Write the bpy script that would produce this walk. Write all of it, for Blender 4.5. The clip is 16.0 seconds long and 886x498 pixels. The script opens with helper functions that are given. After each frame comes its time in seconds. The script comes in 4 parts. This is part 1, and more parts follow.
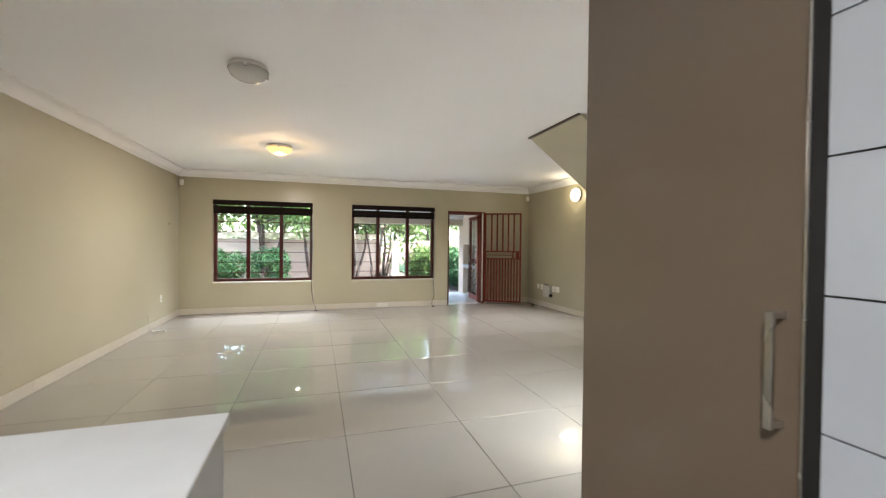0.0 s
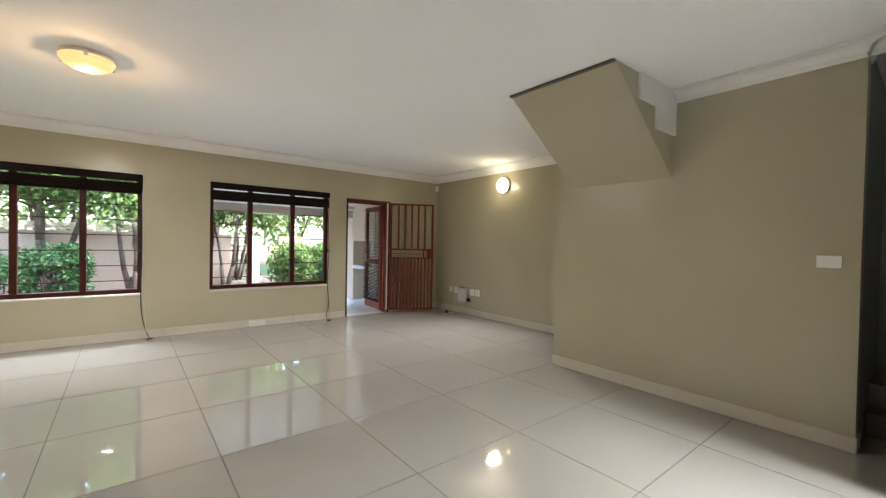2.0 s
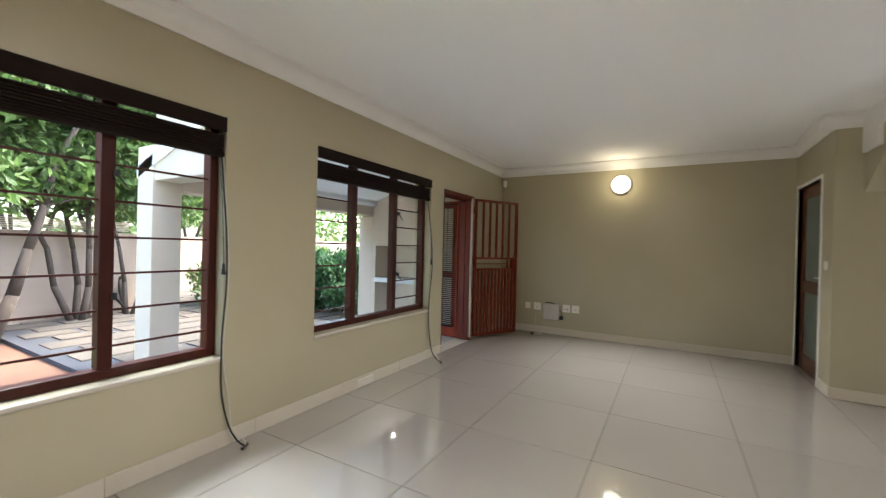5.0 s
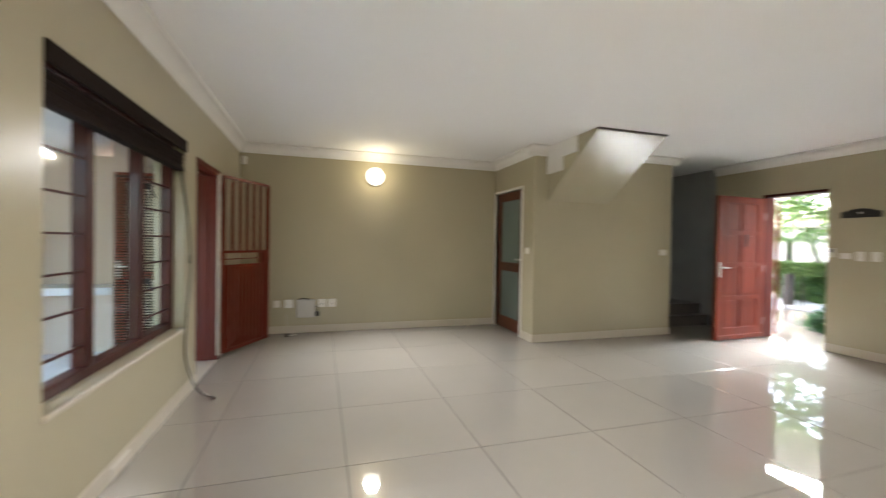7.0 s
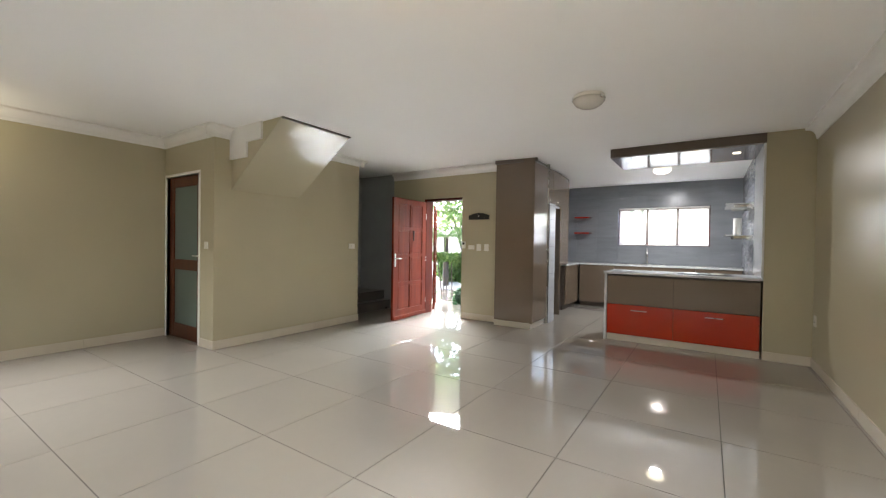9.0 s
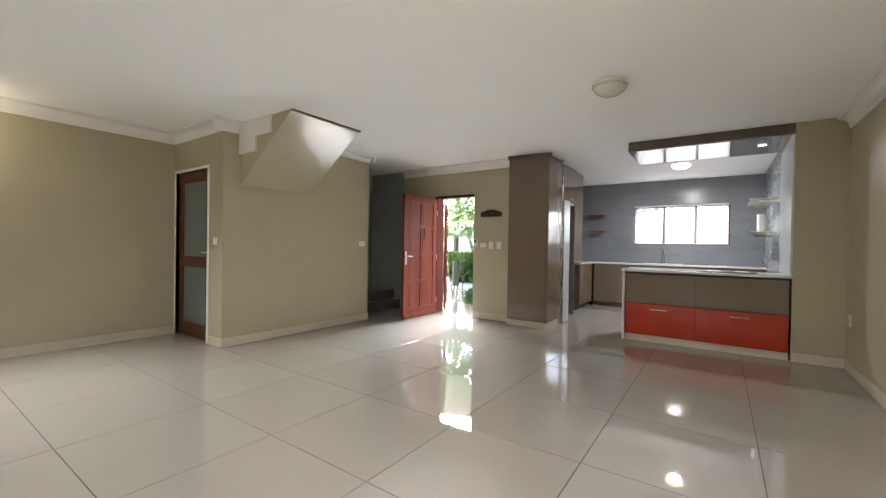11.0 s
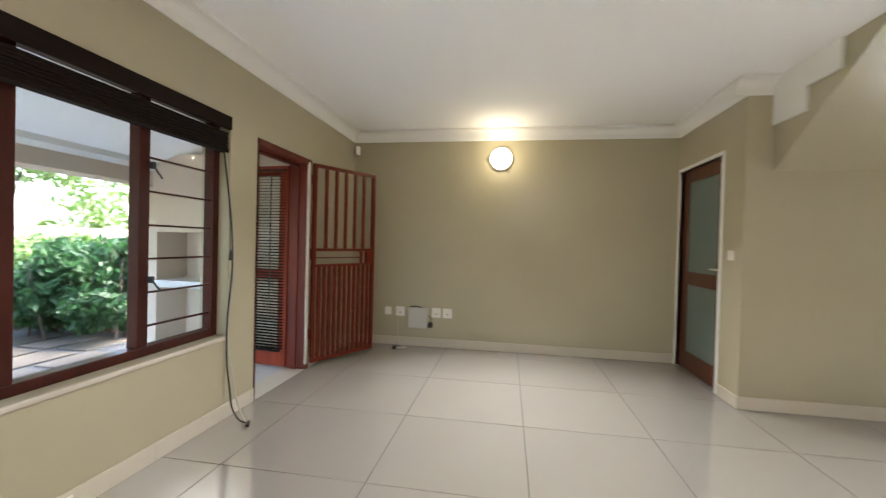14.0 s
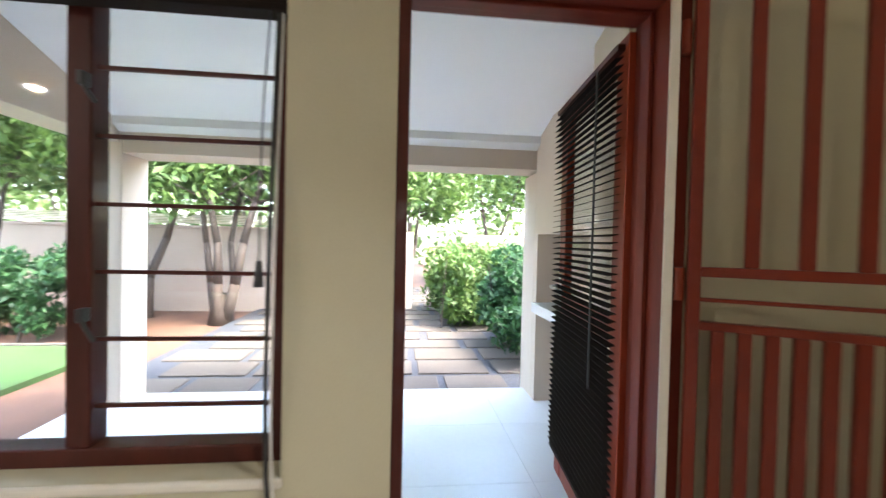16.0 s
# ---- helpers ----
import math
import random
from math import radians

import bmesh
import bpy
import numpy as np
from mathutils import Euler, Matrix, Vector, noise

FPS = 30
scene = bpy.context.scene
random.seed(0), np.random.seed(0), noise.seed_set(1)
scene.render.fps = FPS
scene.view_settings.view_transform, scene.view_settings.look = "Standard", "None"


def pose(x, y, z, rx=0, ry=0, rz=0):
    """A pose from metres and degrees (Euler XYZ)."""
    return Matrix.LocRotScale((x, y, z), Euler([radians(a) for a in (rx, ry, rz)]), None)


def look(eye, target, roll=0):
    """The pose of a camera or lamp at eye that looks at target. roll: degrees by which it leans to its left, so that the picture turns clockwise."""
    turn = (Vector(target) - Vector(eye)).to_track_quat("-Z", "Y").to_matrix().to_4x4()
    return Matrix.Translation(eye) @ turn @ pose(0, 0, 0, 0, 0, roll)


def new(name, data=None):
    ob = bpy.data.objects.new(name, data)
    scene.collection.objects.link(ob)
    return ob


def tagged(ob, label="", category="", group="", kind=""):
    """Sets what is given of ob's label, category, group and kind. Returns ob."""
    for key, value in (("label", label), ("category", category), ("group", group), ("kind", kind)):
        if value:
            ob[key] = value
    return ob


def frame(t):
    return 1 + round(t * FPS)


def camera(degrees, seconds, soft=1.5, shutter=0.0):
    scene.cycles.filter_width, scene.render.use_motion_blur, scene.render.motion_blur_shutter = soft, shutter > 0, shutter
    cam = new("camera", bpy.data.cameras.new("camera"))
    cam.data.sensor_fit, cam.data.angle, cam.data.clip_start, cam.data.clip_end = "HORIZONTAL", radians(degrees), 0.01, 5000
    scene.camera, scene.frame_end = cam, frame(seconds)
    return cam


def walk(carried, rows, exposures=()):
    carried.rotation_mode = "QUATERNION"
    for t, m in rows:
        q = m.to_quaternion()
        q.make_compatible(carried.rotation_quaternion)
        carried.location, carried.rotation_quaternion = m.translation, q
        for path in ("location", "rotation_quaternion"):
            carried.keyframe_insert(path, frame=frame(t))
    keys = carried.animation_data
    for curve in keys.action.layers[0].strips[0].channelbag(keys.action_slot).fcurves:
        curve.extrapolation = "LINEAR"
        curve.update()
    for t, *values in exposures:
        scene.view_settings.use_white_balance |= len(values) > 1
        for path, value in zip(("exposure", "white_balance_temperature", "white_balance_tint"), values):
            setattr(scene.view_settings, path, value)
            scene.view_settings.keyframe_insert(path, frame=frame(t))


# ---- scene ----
cam = camera(95.9, 16.0, soft=1.3, shutter=0.35)
PATH = [
    (0, (2.457, -8.57, 1.398), (3.058, -6.663, 1.367), 0.6),
    (0.5, (2.563, -8.287, 1.397), (3.236, -6.404, 1.367), 0.7),
    (1, (2.614, -7.976, 1.374), (3.426, -6.149, 1.345), 0.8),
    (1.5, (2.578, -7.266, 1.334), (3.659, -5.584, 1.304), 1.1),
    (2, (2.185, -6.653, 1.349), (3.431, -5.088, 1.319), 1.1),
    (2.5, (1.624, -6.198, 1.365), (3.054, -4.8, 1.342), 1.2),
    (3, (1.117, -5.655, 1.36), (2.716, -4.454, 1.331), 1.3),
    (3.5, (0.799, -4.889, 1.359), (2.488, -3.819, 1.33), 1.3),
    (4, (0.723, -4.233, 1.382), (2.423, -3.179, 1.352), 1.4),
    (4.2, (0.712, -3.931, 1.381), (2.42, -2.89, 1.359), 1.4),
    (6.3, (1.001, -1.066, 1.326), (2.926, -0.521, 1.304), 1.5),
    (6.5, (1.013, -1.041, 1.332), (2.998, -0.797, 1.312), 1.2),
    (7, (1.082, -1.105, 1.355), (2.995, -1.688, 1.326), 1.0),
    (7.5, (1.081, -1.247, 1.345), (2.721, -2.391, 1.319), 0.9),
    (8, (1.044, -1.313, 1.347), (2.499, -2.685, 1.322), 0.8),
    (8.5, (1.026, -1.369, 1.347), (2.291, -2.918, 1.321), 0.8),
    (9, (1.016, -1.41, 1.334), (2.12, -3.078, 1.308), 0.9),
    (11.5, (1.203, -1.525, 1.26), (2.376, -3.145, 1.249), 0.9),
    (12, (1.295, -1.57, 1.279), (2.723, -2.971, 1.27), 1.0),
    (12.5, (1.441, -1.648, 1.302), (3.146, -2.693, 1.286), 1.3),
    (13, (1.674, -1.691, 1.324), (3.574, -2.315, 1.304), 1.3),
    (13.5, (1.973, -1.869, 1.305), (3.968, -2.012, 1.287), 1.3),
    (14, (2.349, -1.996, 1.307), (4.323, -1.676, 1.28), 1.5),
    (14.5, (2.884, -2.114, 1.283), (4.694, -1.264, 1.253), 1.7),
    (15, (3.773, -2.036, 1.278), (5.119, -0.557, 1.241), 1.7),
    (15.5, (4.621, -1.686, 1.27), (5.398, 0.156, 1.234), 1.6),
    (16, (5.292, -1.167, 1.283), (5.495, 0.822, 1.246), 1.3),
]
walk(cam, [(t, look(eye, target, roll)) for t, eye, target, roll in PATH], exposures=[(0, 4.8), (1, 4.78), (2, 4.55), (3.2, 4.38), (4, 4.36), (6.3, 4.26), (6.5, 4.3), (7, 4.7), (8.5, 4.69), (11.5, 4.7), (13, 4.78), (14.5, 4.9), (16, 4.9)])

# ---- world, sun, lamps ----
world = bpy.data.worlds.new("world")
scene.world = world
world.use_nodes = True
wn = world.node_tree.nodes
sky = wn.new("ShaderNodeTexSky")
sky.sky_type = "NISHITA"
sky.sun_disc = False
sky.sun_elevation = radians(58)
sky.sun_rotation = radians(120)
sky.dust_density = 3.5
sky.ozone_density = 0.6
world.node_tree.links.new(sky.outputs[0], wn["Background"].inputs[0])
wn["Background"].inputs[1].default_value = 0.135

sun = new("sun", bpy.data.lights.new("sun", "SUN"))
sun.data.energy = 0.28
sun.data.angle = radians(4)
sun.data.color = (1.0, 0.92, 0.79)
SUN_TO = Vector((math.cos(radians(58)) * 0.87, -math.cos(radians(58)) * 0.5, math.sin(radians(58))))
sun.matrix_world = look(SUN_TO * 30, (0, 0, 0))


def lamp(name, place, watts, colour, radius):
    ob = new(name, bpy.data.lights.new(name, "POINT"))
    ob.data.energy, ob.data.color, ob.data.shadow_soft_size = watts, colour, radius
    ob.location = place
    return ob


def sky_fill(name, place, target, wide, high, watts):
    """Area lamp added outside above an opening, boosting the sky's light that falls in."""
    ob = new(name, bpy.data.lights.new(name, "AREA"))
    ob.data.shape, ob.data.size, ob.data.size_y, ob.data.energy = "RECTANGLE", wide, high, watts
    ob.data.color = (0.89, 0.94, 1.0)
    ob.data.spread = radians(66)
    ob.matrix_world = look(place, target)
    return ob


# added fill lamps, on top of the world sky, to brighten the rooms
sky_fill("sky_fill_window", (1.46, 1.5, 3.7), (1.46, -0.6, 1.0), 1.8, 1.2, 4)
sky_fill("sky_fill_entrance", (5.25, -8.6, 2.72), (4.3, -6.4, 0.2), 1.5, 0.9, 11)
sky_fill("sky_fill_kitchen", (1.85, -12.6, 3.3), (1.85, -10.6, 1.2), 1.8, 1.0, 8)
NEUTRAL = (0.97, 0.957, 0.98)


def shade_light(name, place, target, size, watts, colour, spread=180):
    """The light that a lit lamp gives off below its glass."""
    ob = new(name, bpy.data.lights.new(name, "AREA"))
    ob.data.shape, ob.data.size, ob.data.energy, ob.data.color = "DISK", size, watts, colour
    ob.data.spread = radians(spread)
    ob.matrix_world = look(place, target)
    return ob


lamp("ceiling_bulb", (1.955, -2.575, 2.575), 0.6, (1.0, 0.62, 0.28), 0.02)
lamp("wall_bulb", (7.05, -1.885, 2.36), 0.26, (1.0, 0.86, 0.6), 0.02)
shade_light("ceiling_lamp_light", (1.955, -2.575, 2.590), (1.955, -2.576, 0), 0.14, 2.5, NEUTRAL)
shade_light("wall_lamp_light", (7.175, -1.885, 2.36), (4.8, -2.2, 0.0), 0.20, 2.6, NEUTRAL, 100)
shade_light("kitchen_lamp_light", (1.7, -9.3, 2.592), (1.7, -9.301, 0), 0.16, 2.6, (0.98, 0.98, 1.0))


# ---- materials ----
def surface(name, colour, rough=0.5, metal=0.0, var=0.08, scale=3.0, grain=40.0, bump=0.03, coat=0.0, stretch=None, rand=0.0, sheen2=None):
    m = bpy.data.materials.new(name)
    m.use_nodes = True
    nt = m.node_tree
    b = nt.nodes["Principled BSDF"]
    b.inputs["Roughness"].default_value = rough
    b.inputs["Metallic"].default_value = metal
    b.inputs["Coat Weight"].default_value = coat
    b.inputs["Coat Roughness"].default_value = 0.05
    co = nt.nodes.new("ShaderNodeTexCoord")
    mp = nt.nodes.new("ShaderNodeMapping")
    if stretch:
        mp.inputs["Scale"].default_value = stretch
    nt.links.new(co.outputs["Object"], mp.inputs["Vector"])
    big, fine = nt.nodes.new("ShaderNodeTexNoise"), nt.nodes.new("ShaderNodeTexNoise")
    for n, s in ((big, scale), (fine, grain)):
        n.inputs["Scale"].default_value = s
        n.inputs["Detail"].default_value = 5
        nt.links.new(mp.outputs[0], n.inputs["Vector"])
    mix = nt.nodes.new("ShaderNodeMath")
    mix.operation = "MULTIPLY_ADD"
    mix.inputs[1].default_value = 0.35
    nt.links.new(fine.outputs["Fac"], mix.inputs[0])
    nt.links.new(big.outputs["Fac"], mix.inputs[2])
    ramp = nt.nodes.new("ShaderNodeValToRGB")
    ramp.color_ramp.elements[0].position, ramp.color_ramp.elements[1].position = 0.42, 0.95
    c2 = sheen2 or colour
    ramp.color_ramp.elements[0].color = (*[c * (1 - var) for c in colour], 1)
    ramp.color_ramp.elements[1].color = (*[min(1, c * (1 + var)) for c in c2], 1)
    nt.links.new(mix.outputs[0], ramp.inputs[0])
    last = ramp.outputs[0]
    if rand:
        info = nt.nodes.new("ShaderNodeObjectInfo")
        mr = nt.nodes.new("ShaderNodeMapRange")
        mr.inputs["To Min"].default_value, mr.inputs["To Max"].default_value = 1 - rand, 1 + rand
        nt.links.new(info.outputs["Random"], mr.inputs["Value"])
        hs = nt.nodes.new("ShaderNodeHueSaturation")
        nt.links.new(last, hs.inputs["Color"])
        nt.links.new(mr.outputs[0], hs.inputs["Value"])
        last = hs.outputs[0]
    nt.links.new(last, b.inputs["Base Color"])
    if rough > 0.03:
        rr = nt.nodes.new("ShaderNodeMapRange")
        rr.inputs["To Min"].default_value, rr.inputs["To Max"].default_value = rough * 0.8, min(1, rough * 1.2)
        nt.links.new(big.outputs["Fac"], rr.inputs["Value"])
        nt.links.new(rr.outputs[0], b.inputs["Roughness"])
    if bump:
        bp = nt.nodes.new("ShaderNodeBump")
        bp.inputs["Strength"].default_value = bump
        bp.inputs["Distance"].default_value = 0.01
        nt.links.new(fine.outputs["Fac"], bp.inputs["Height"])
        nt.links.new(bp.outputs[0], b.inputs["Normal"])
    return m


def glass_pane(name, tint, frosted=0.0):
    m = bpy.data.materials.new(name)
    m.use_nodes = True
    nt = m.node_tree
    out = nt.nodes["Material Output"]
    tr, gl, mx, fr = (nt.nodes.new(k) for k in ("ShaderNodeBsdfTransparent", "ShaderNodeBsdfGlossy", "ShaderNodeMixShader", "ShaderNodeLayerWeight"))
    pw, ma = nt.nodes.new("ShaderNodeMath"), nt.nodes.new("ShaderNodeMath")
    pw.operation, ma.operation = "POWER", "MULTIPLY_ADD"
    pw.inputs[1].default_value = 5.0
    ma.inputs[1].default_value, ma.inputs[2].default_value = 0.45, 0.025
    tr.inputs[0].default_value = (*tint, 1)
    gl.inputs["Roughness"].default_value = 0.02
    nt.links.new(fr.outputs["Facing"], pw.inputs[0])
    nt.links.new(pw.outputs[0], ma.inputs[0])
    nt.links.new(ma.outputs[0], mx.inputs[0])
    nt.links.new(tr.outputs[0], mx.inputs[1])
    nt.links.new(gl.outputs[0], mx.inputs[2])
    nt.links.new(mx.outputs[0], out.inputs[0])
    return m


def glowing(name, colour, strength):
    m = surface(name, colour, 0.3, bump=0)
    b = m.node_tree.nodes["Principled BSDF"]
    b.inputs["Emission Color"].default_value = (*colour, 1)
    b.inputs["Emission Strength"].default_value = strength
    return m


def leafy(name, dark, light):
    m = surface(name, dark, 0.55, var=0.3, scale=1.5, grain=9, bump=0.0)
    nt = m.node_tree
    b = nt.nodes["Principled BSDF"]
    geo = nt.nodes.new("ShaderNodeNewGeometry")
    ramp = nt.nodes.new("ShaderNodeValToRGB")
    ramp.color_ramp.elements[0].color = (*dark, 1)
    ramp.color_ramp.elements[1].color = (*light, 1)
    nt.links.new(geo.outputs["Random Per Island"], ramp.inputs[0])
    nt.links.new(ramp.outputs[0], b.inputs["Base Color"])
    b.inputs["Subsurface Weight"].default_value = 0.0
    tl, ad = nt.nodes.new("ShaderNodeBsdfTranslucent"), nt.nodes.new("ShaderNodeMixShader")
    nt.links.new(ramp.outputs[0], tl.inputs[0])
    ad.inputs[0].default_value = 0.4
    nt.links.new(b.outputs[0], ad.inputs[1])
    nt.links.new(tl.outputs[0], ad.inputs[2])
    nt.links.new(ad.outputs[0], nt.nodes["Material Output"].inputs[0])
    return m


M_WALL = surface("olive_wall_paint", (0.425, 0.383, 0.262), 0.3, var=0.07, scale=0.8, grain=120, bump=0.05)
M_CEIL = surface("white_ceiling_paint", (0.91, 0.905, 0.89), 0.75, var=0.02, scale=0.7, grain=90, bump=0.03)
M_WHITE = surface("white_plaster", (0.80, 0.79, 0.76), 0.55, var=0.03, grain=60, bump=0.03)
M_TILE = surface("polished_porcelain", (0.335, 0.31, 0.273), 0.02, var=0.03, scale=1.3, grain=14, bump=0.0, rand=0.02)
M_TILE.node_tree.nodes["Principled BSDF"].inputs["IOR"].default_value = 3.0
M_GROUT = surface("grey_grout", (0.085, 0.075, 0.065), 0.9, var=0.15, grain=200)
M_SKIRT = surface("porcelain_skirting", (0.56, 0.51, 0.42), 0.3, var=0.04, grain=20, bump=0.01)
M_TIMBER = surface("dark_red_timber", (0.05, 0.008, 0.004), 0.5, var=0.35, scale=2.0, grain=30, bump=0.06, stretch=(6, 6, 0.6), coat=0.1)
M_DOOR = surface("varnished_meranti", (0.195, 0.028, 0.010), 0.42, var=0.28, scale=2.0, grain=26, bump=0.05, stretch=(6, 6, 0.6), coat=0.05)
M_LAVDOOR = surface("brown_stained_timber", (0.095, 0.028, 0.012), 0.35, var=0.3, scale=2.0, grain=26, bump=0.05, stretch=(6, 6, 0.6), coat=0.2)
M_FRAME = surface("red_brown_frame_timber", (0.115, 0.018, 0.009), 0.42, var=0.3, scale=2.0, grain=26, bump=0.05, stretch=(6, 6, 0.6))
M_GATE = surface("red_oxide_enamel", (0.135, 0.017, 0.006), 0.34, var=0.15, scale=5, grain=60, bump=0.03)
M_BLIND = surface("espresso_blind", (0.014, 0.008, 0.006), 0.85, var=0.3, scale=6, grain=80, bump=0.08, stretch=(0.5, 4, 8))
M_BLIND.node_tree.nodes["Principled BSDF"].inputs["Specular IOR Level"].default_value = 0.15
M_STEEL = surface("brushed_steel", (0.62, 0.61, 0.58), 0.28, metal=1.0, var=0.05, grain=120, bump=0.02)
M_CHROME = surface("chrome", (0.75, 0.75, 0.75), 0.08, metal=1.0, var=0.02, bump=0)
M_PLASTIC = surface("white_plastic", (0.78, 0.76, 0.70), 0.35, var=0.03, bump=0.0)
M_GREYBOX = surface("grey_plastic", (0.52, 0.50, 0.45), 0.5, var=0.06, bump=0.02)
M_BLACK = surface("black_rubber", (0.015, 0.014, 0.013), 0.5, var=0.2, bump=0.03)
M_TAUPE = surface("taupe_gloss_panel", (0.16, 0.12, 0.085), 0.10, var=0.04, scale=0.7, grain=30, bump=0.0, coat=0.5)
M_TAUPE_DARK = surface("taupe_carcass", (0.10, 0.078, 0.062), 0.4, var=0.08, bump=0.02)
M_RED = surface("red_gloss_panel", (0.41, 0.021, 0.003), 0.09, var=0.04, bump=0.0, coat=0.5)
M_STONE = surface("white_quartz", (0.66, 0.67, 0.67), 0.12, var=0.04, scale=8, grain=160, bump=0.0)
M_KTILE = surface("grey_wall_tile", (0.235, 0.248, 0.272), 0.25, var=0.10, scale=2.0, grain=18, bump=0.02, stretch=(1, 1, 6), rand=0.05)
M_KTILE_L = surface("pale_grey_wall_tile", (0.46, 0.48, 0.505), 0.2, var=0.05, scale=2.0, grain=18, bump=0.01, rand=0.03)
M_NOOK = surface("slate_grey_paint", (0.31, 0.328, 0.332), 0.6, var=0.08, grain=100, bump=0.05)
M_STEP = surface("dark_stair_tile", (0.11, 0.10, 0.09), 0.3, var=0.2, grain=60)
M_GLASS = glass_pane("clear_glass", (0.97, 0.985, 0.98))
M_FROST = surface("frosted_glass", (0.13, 0.175, 0.16), 0.35, var=0.06, scale=2, grain=200, bump=0.05)
M_ON_WARM = glowing("lit_amber_glass", (1.0, 0.6, 0.25), 0.042)
M_ON = glowing("lit_opal_glass", (1.0, 0.90, 0.70), 0.12)
M_OFF = surface("ribbed_glass_shade", (0.60, 0.58, 0.54), 0.2, var=0.1, grain=60, bump=0.1)
M_EXT = surface("cream_exterior_plaster", (0.58, 0.485, 0.39), 0.85, var=0.06, scale=1.2, grain=120, bump=0.12)
M_GARDENWALL = surface("ochre_garden_wall", (0.33, 0.255, 0.20), 0.9, var=0.15, scale=0.8, grain=60, bump=0.15)
M_PATIO = surface("pale_patio_tile", (0.72, 0.72, 0.71), 0.25, var=0.06, scale=1.5, grain=30, bump=0.02, rand=0.03)
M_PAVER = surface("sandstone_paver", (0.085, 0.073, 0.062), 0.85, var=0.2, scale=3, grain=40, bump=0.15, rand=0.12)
M_DRIVE = surface("concrete_drive", (0.26, 0.25, 0.235), 0.9, var=0.15, scale=1.2, grain=50, bump=0.1)
M_PEBBLE = surface("blue_grey_pebbles", (0.04, 0.045, 0.058), 0.8, var=0.5, scale=30, grain=90, bump=0.5)
M_SOIL = surface("red_soil", (0.13, 0.066, 0.042), 0.95, var=0.3, scale=2, grain=40, bump=0.3)
M_GRASS = surface("lawn", (0.035, 0.082, 0.018), 0.9, var=0.35, scale=3, grain=120, bump=0.4)
M_BARK = surface("grey_bark", (0.06, 0.044, 0.034), 0.9, var=0.35, scale=6, grain=30, bump=0.5, stretch=(3, 3, 0.6))
M_LEAF = leafy("tree_leaves", (0.035, 0.08, 0.018), (0.12, 0.20, 0.05))
M_LEAF2 = leafy("hedge_leaves", (0.012, 0.05, 0.02), (0.045, 0.13, 0.04))
M_LEAF3 = leafy("bright_leaves", (0.04, 0.095, 0.02), (0.12, 0.20, 0.045))
M_SLAT = leafy("white_blind_slat", (0.80, 0.80, 0.80), (0.84, 0.84, 0.84))
M_LEAF_FAR = leafy("far_leaves", (0.06, 0.12, 0.03), (0.15, 0.23, 0.07))
M_PALM = leafy("palm_fronds", (0.06, 0.13, 0.02), (0.14, 0.24, 0.05))
M_ROOF = surface("grey_roof", (0.22, 0.2, 0.19), 0.8, var=0.2, grain=20, bump=0.2)


for m in (M_FRAME, M_GATE, M_TIMBER, M_DOOR, M_LAVDOOR):
    m.node_tree.nodes["Principled BSDF"].inputs["Specular IOR Level"].default_value = 0.22


# ---- building helpers ----
def mesh_of(name, bm, material, smooth=False):
    me = bpy.data.meshes.new(name)
    bm.to_mesh(me)
    bm.free()
    me.materials.append(material)
    if smooth:
        for p in me.polygons:
            p.use_smooth = len(p.vertices) <= 4
    return me


def part(name, bm, material, parent=None, label="", smooth=False):
    ob = new(name, mesh_of(name, bm, material, smooth))
    if parent is not None:
        ob.parent = parent
    if label:
        ob["label"] = label
    return ob


def thing(name, label, category, m=None, group="", kind=""):
    ob = new(name)
    ob.empty_display_size = 0.1
    if m is not None:
        ob.matrix_world = m
    return tagged(ob, label, category, group, kind)


def add_box(bm, x0, y0, z0, x1, y1, z1, bevel=0.0):
    r = bmesh.ops.create_cube(bm, size=1.0)
    c = Vector(((x0 + x1) / 2, (y0 + y1) / 2, (z0 + z1) / 2))
    for v in r["verts"]:
        v.co = Vector((v.co.x * (x1 - x0), v.co.y * (y1 - y0), v.co.z * (z1 - z0))) + c
    if bevel:
        es = list({e for v in r["verts"] for e in v.link_edges})
        bmesh.ops.bevel(bm, geom=es, offset=bevel, segments=2, affect="EDGES", profile=0.5)


def box(x0, y0, z0, x1, y1, z1, bevel=0.0):
    bm = bmesh.new()
    add_box(bm, x0, y0, z0, x1, y1, z1, bevel)
    return bm


def add_cyl(bm, a, b, r0, r1=None, n=16):
    a, b = Vector(a), Vector(b)
    r1 = r0 if r1 is None else r1
    q = (b - a).to_track_quat("Z", "Y").to_matrix().to_4x4()
    bmesh.ops.create_cone(bm, cap_ends=True, segments=n, radius1=r0, radius2=r1, depth=(b - a).length,
                          matrix=Matrix.Translation((a + b) / 2) @ q)


def cyl(a, b, r0, r1=None, n=16):
    bm = bmesh.new()
    add_cyl(bm, a, b, r0, r1, n)
    return bm


def lathe(profile, n=32, m=None):
    """Turned body from (radius, height) pairs."""
    bm = bmesh.new()
    rings = []
    for r, h in profile:
        rings.append([bm.verts.new((r * math.cos(2 * math.pi * i / n), r * math.sin(2 * math.pi * i / n), h)) for i in range(n)])
    for a, b in zip(rings, rings[1:]):
        for i in range(n):
            bm.faces.new((a[i], a[(i + 1) % n], b[(i + 1) % n], b[i]))
    bm.faces.new(list(reversed(rings[0])))
    bm.faces.new(rings[-1])
    bmesh.ops.recalc_face_normals(bm, faces=bm.faces)
    if m is not None:
        bm.transform(m)
    return bm


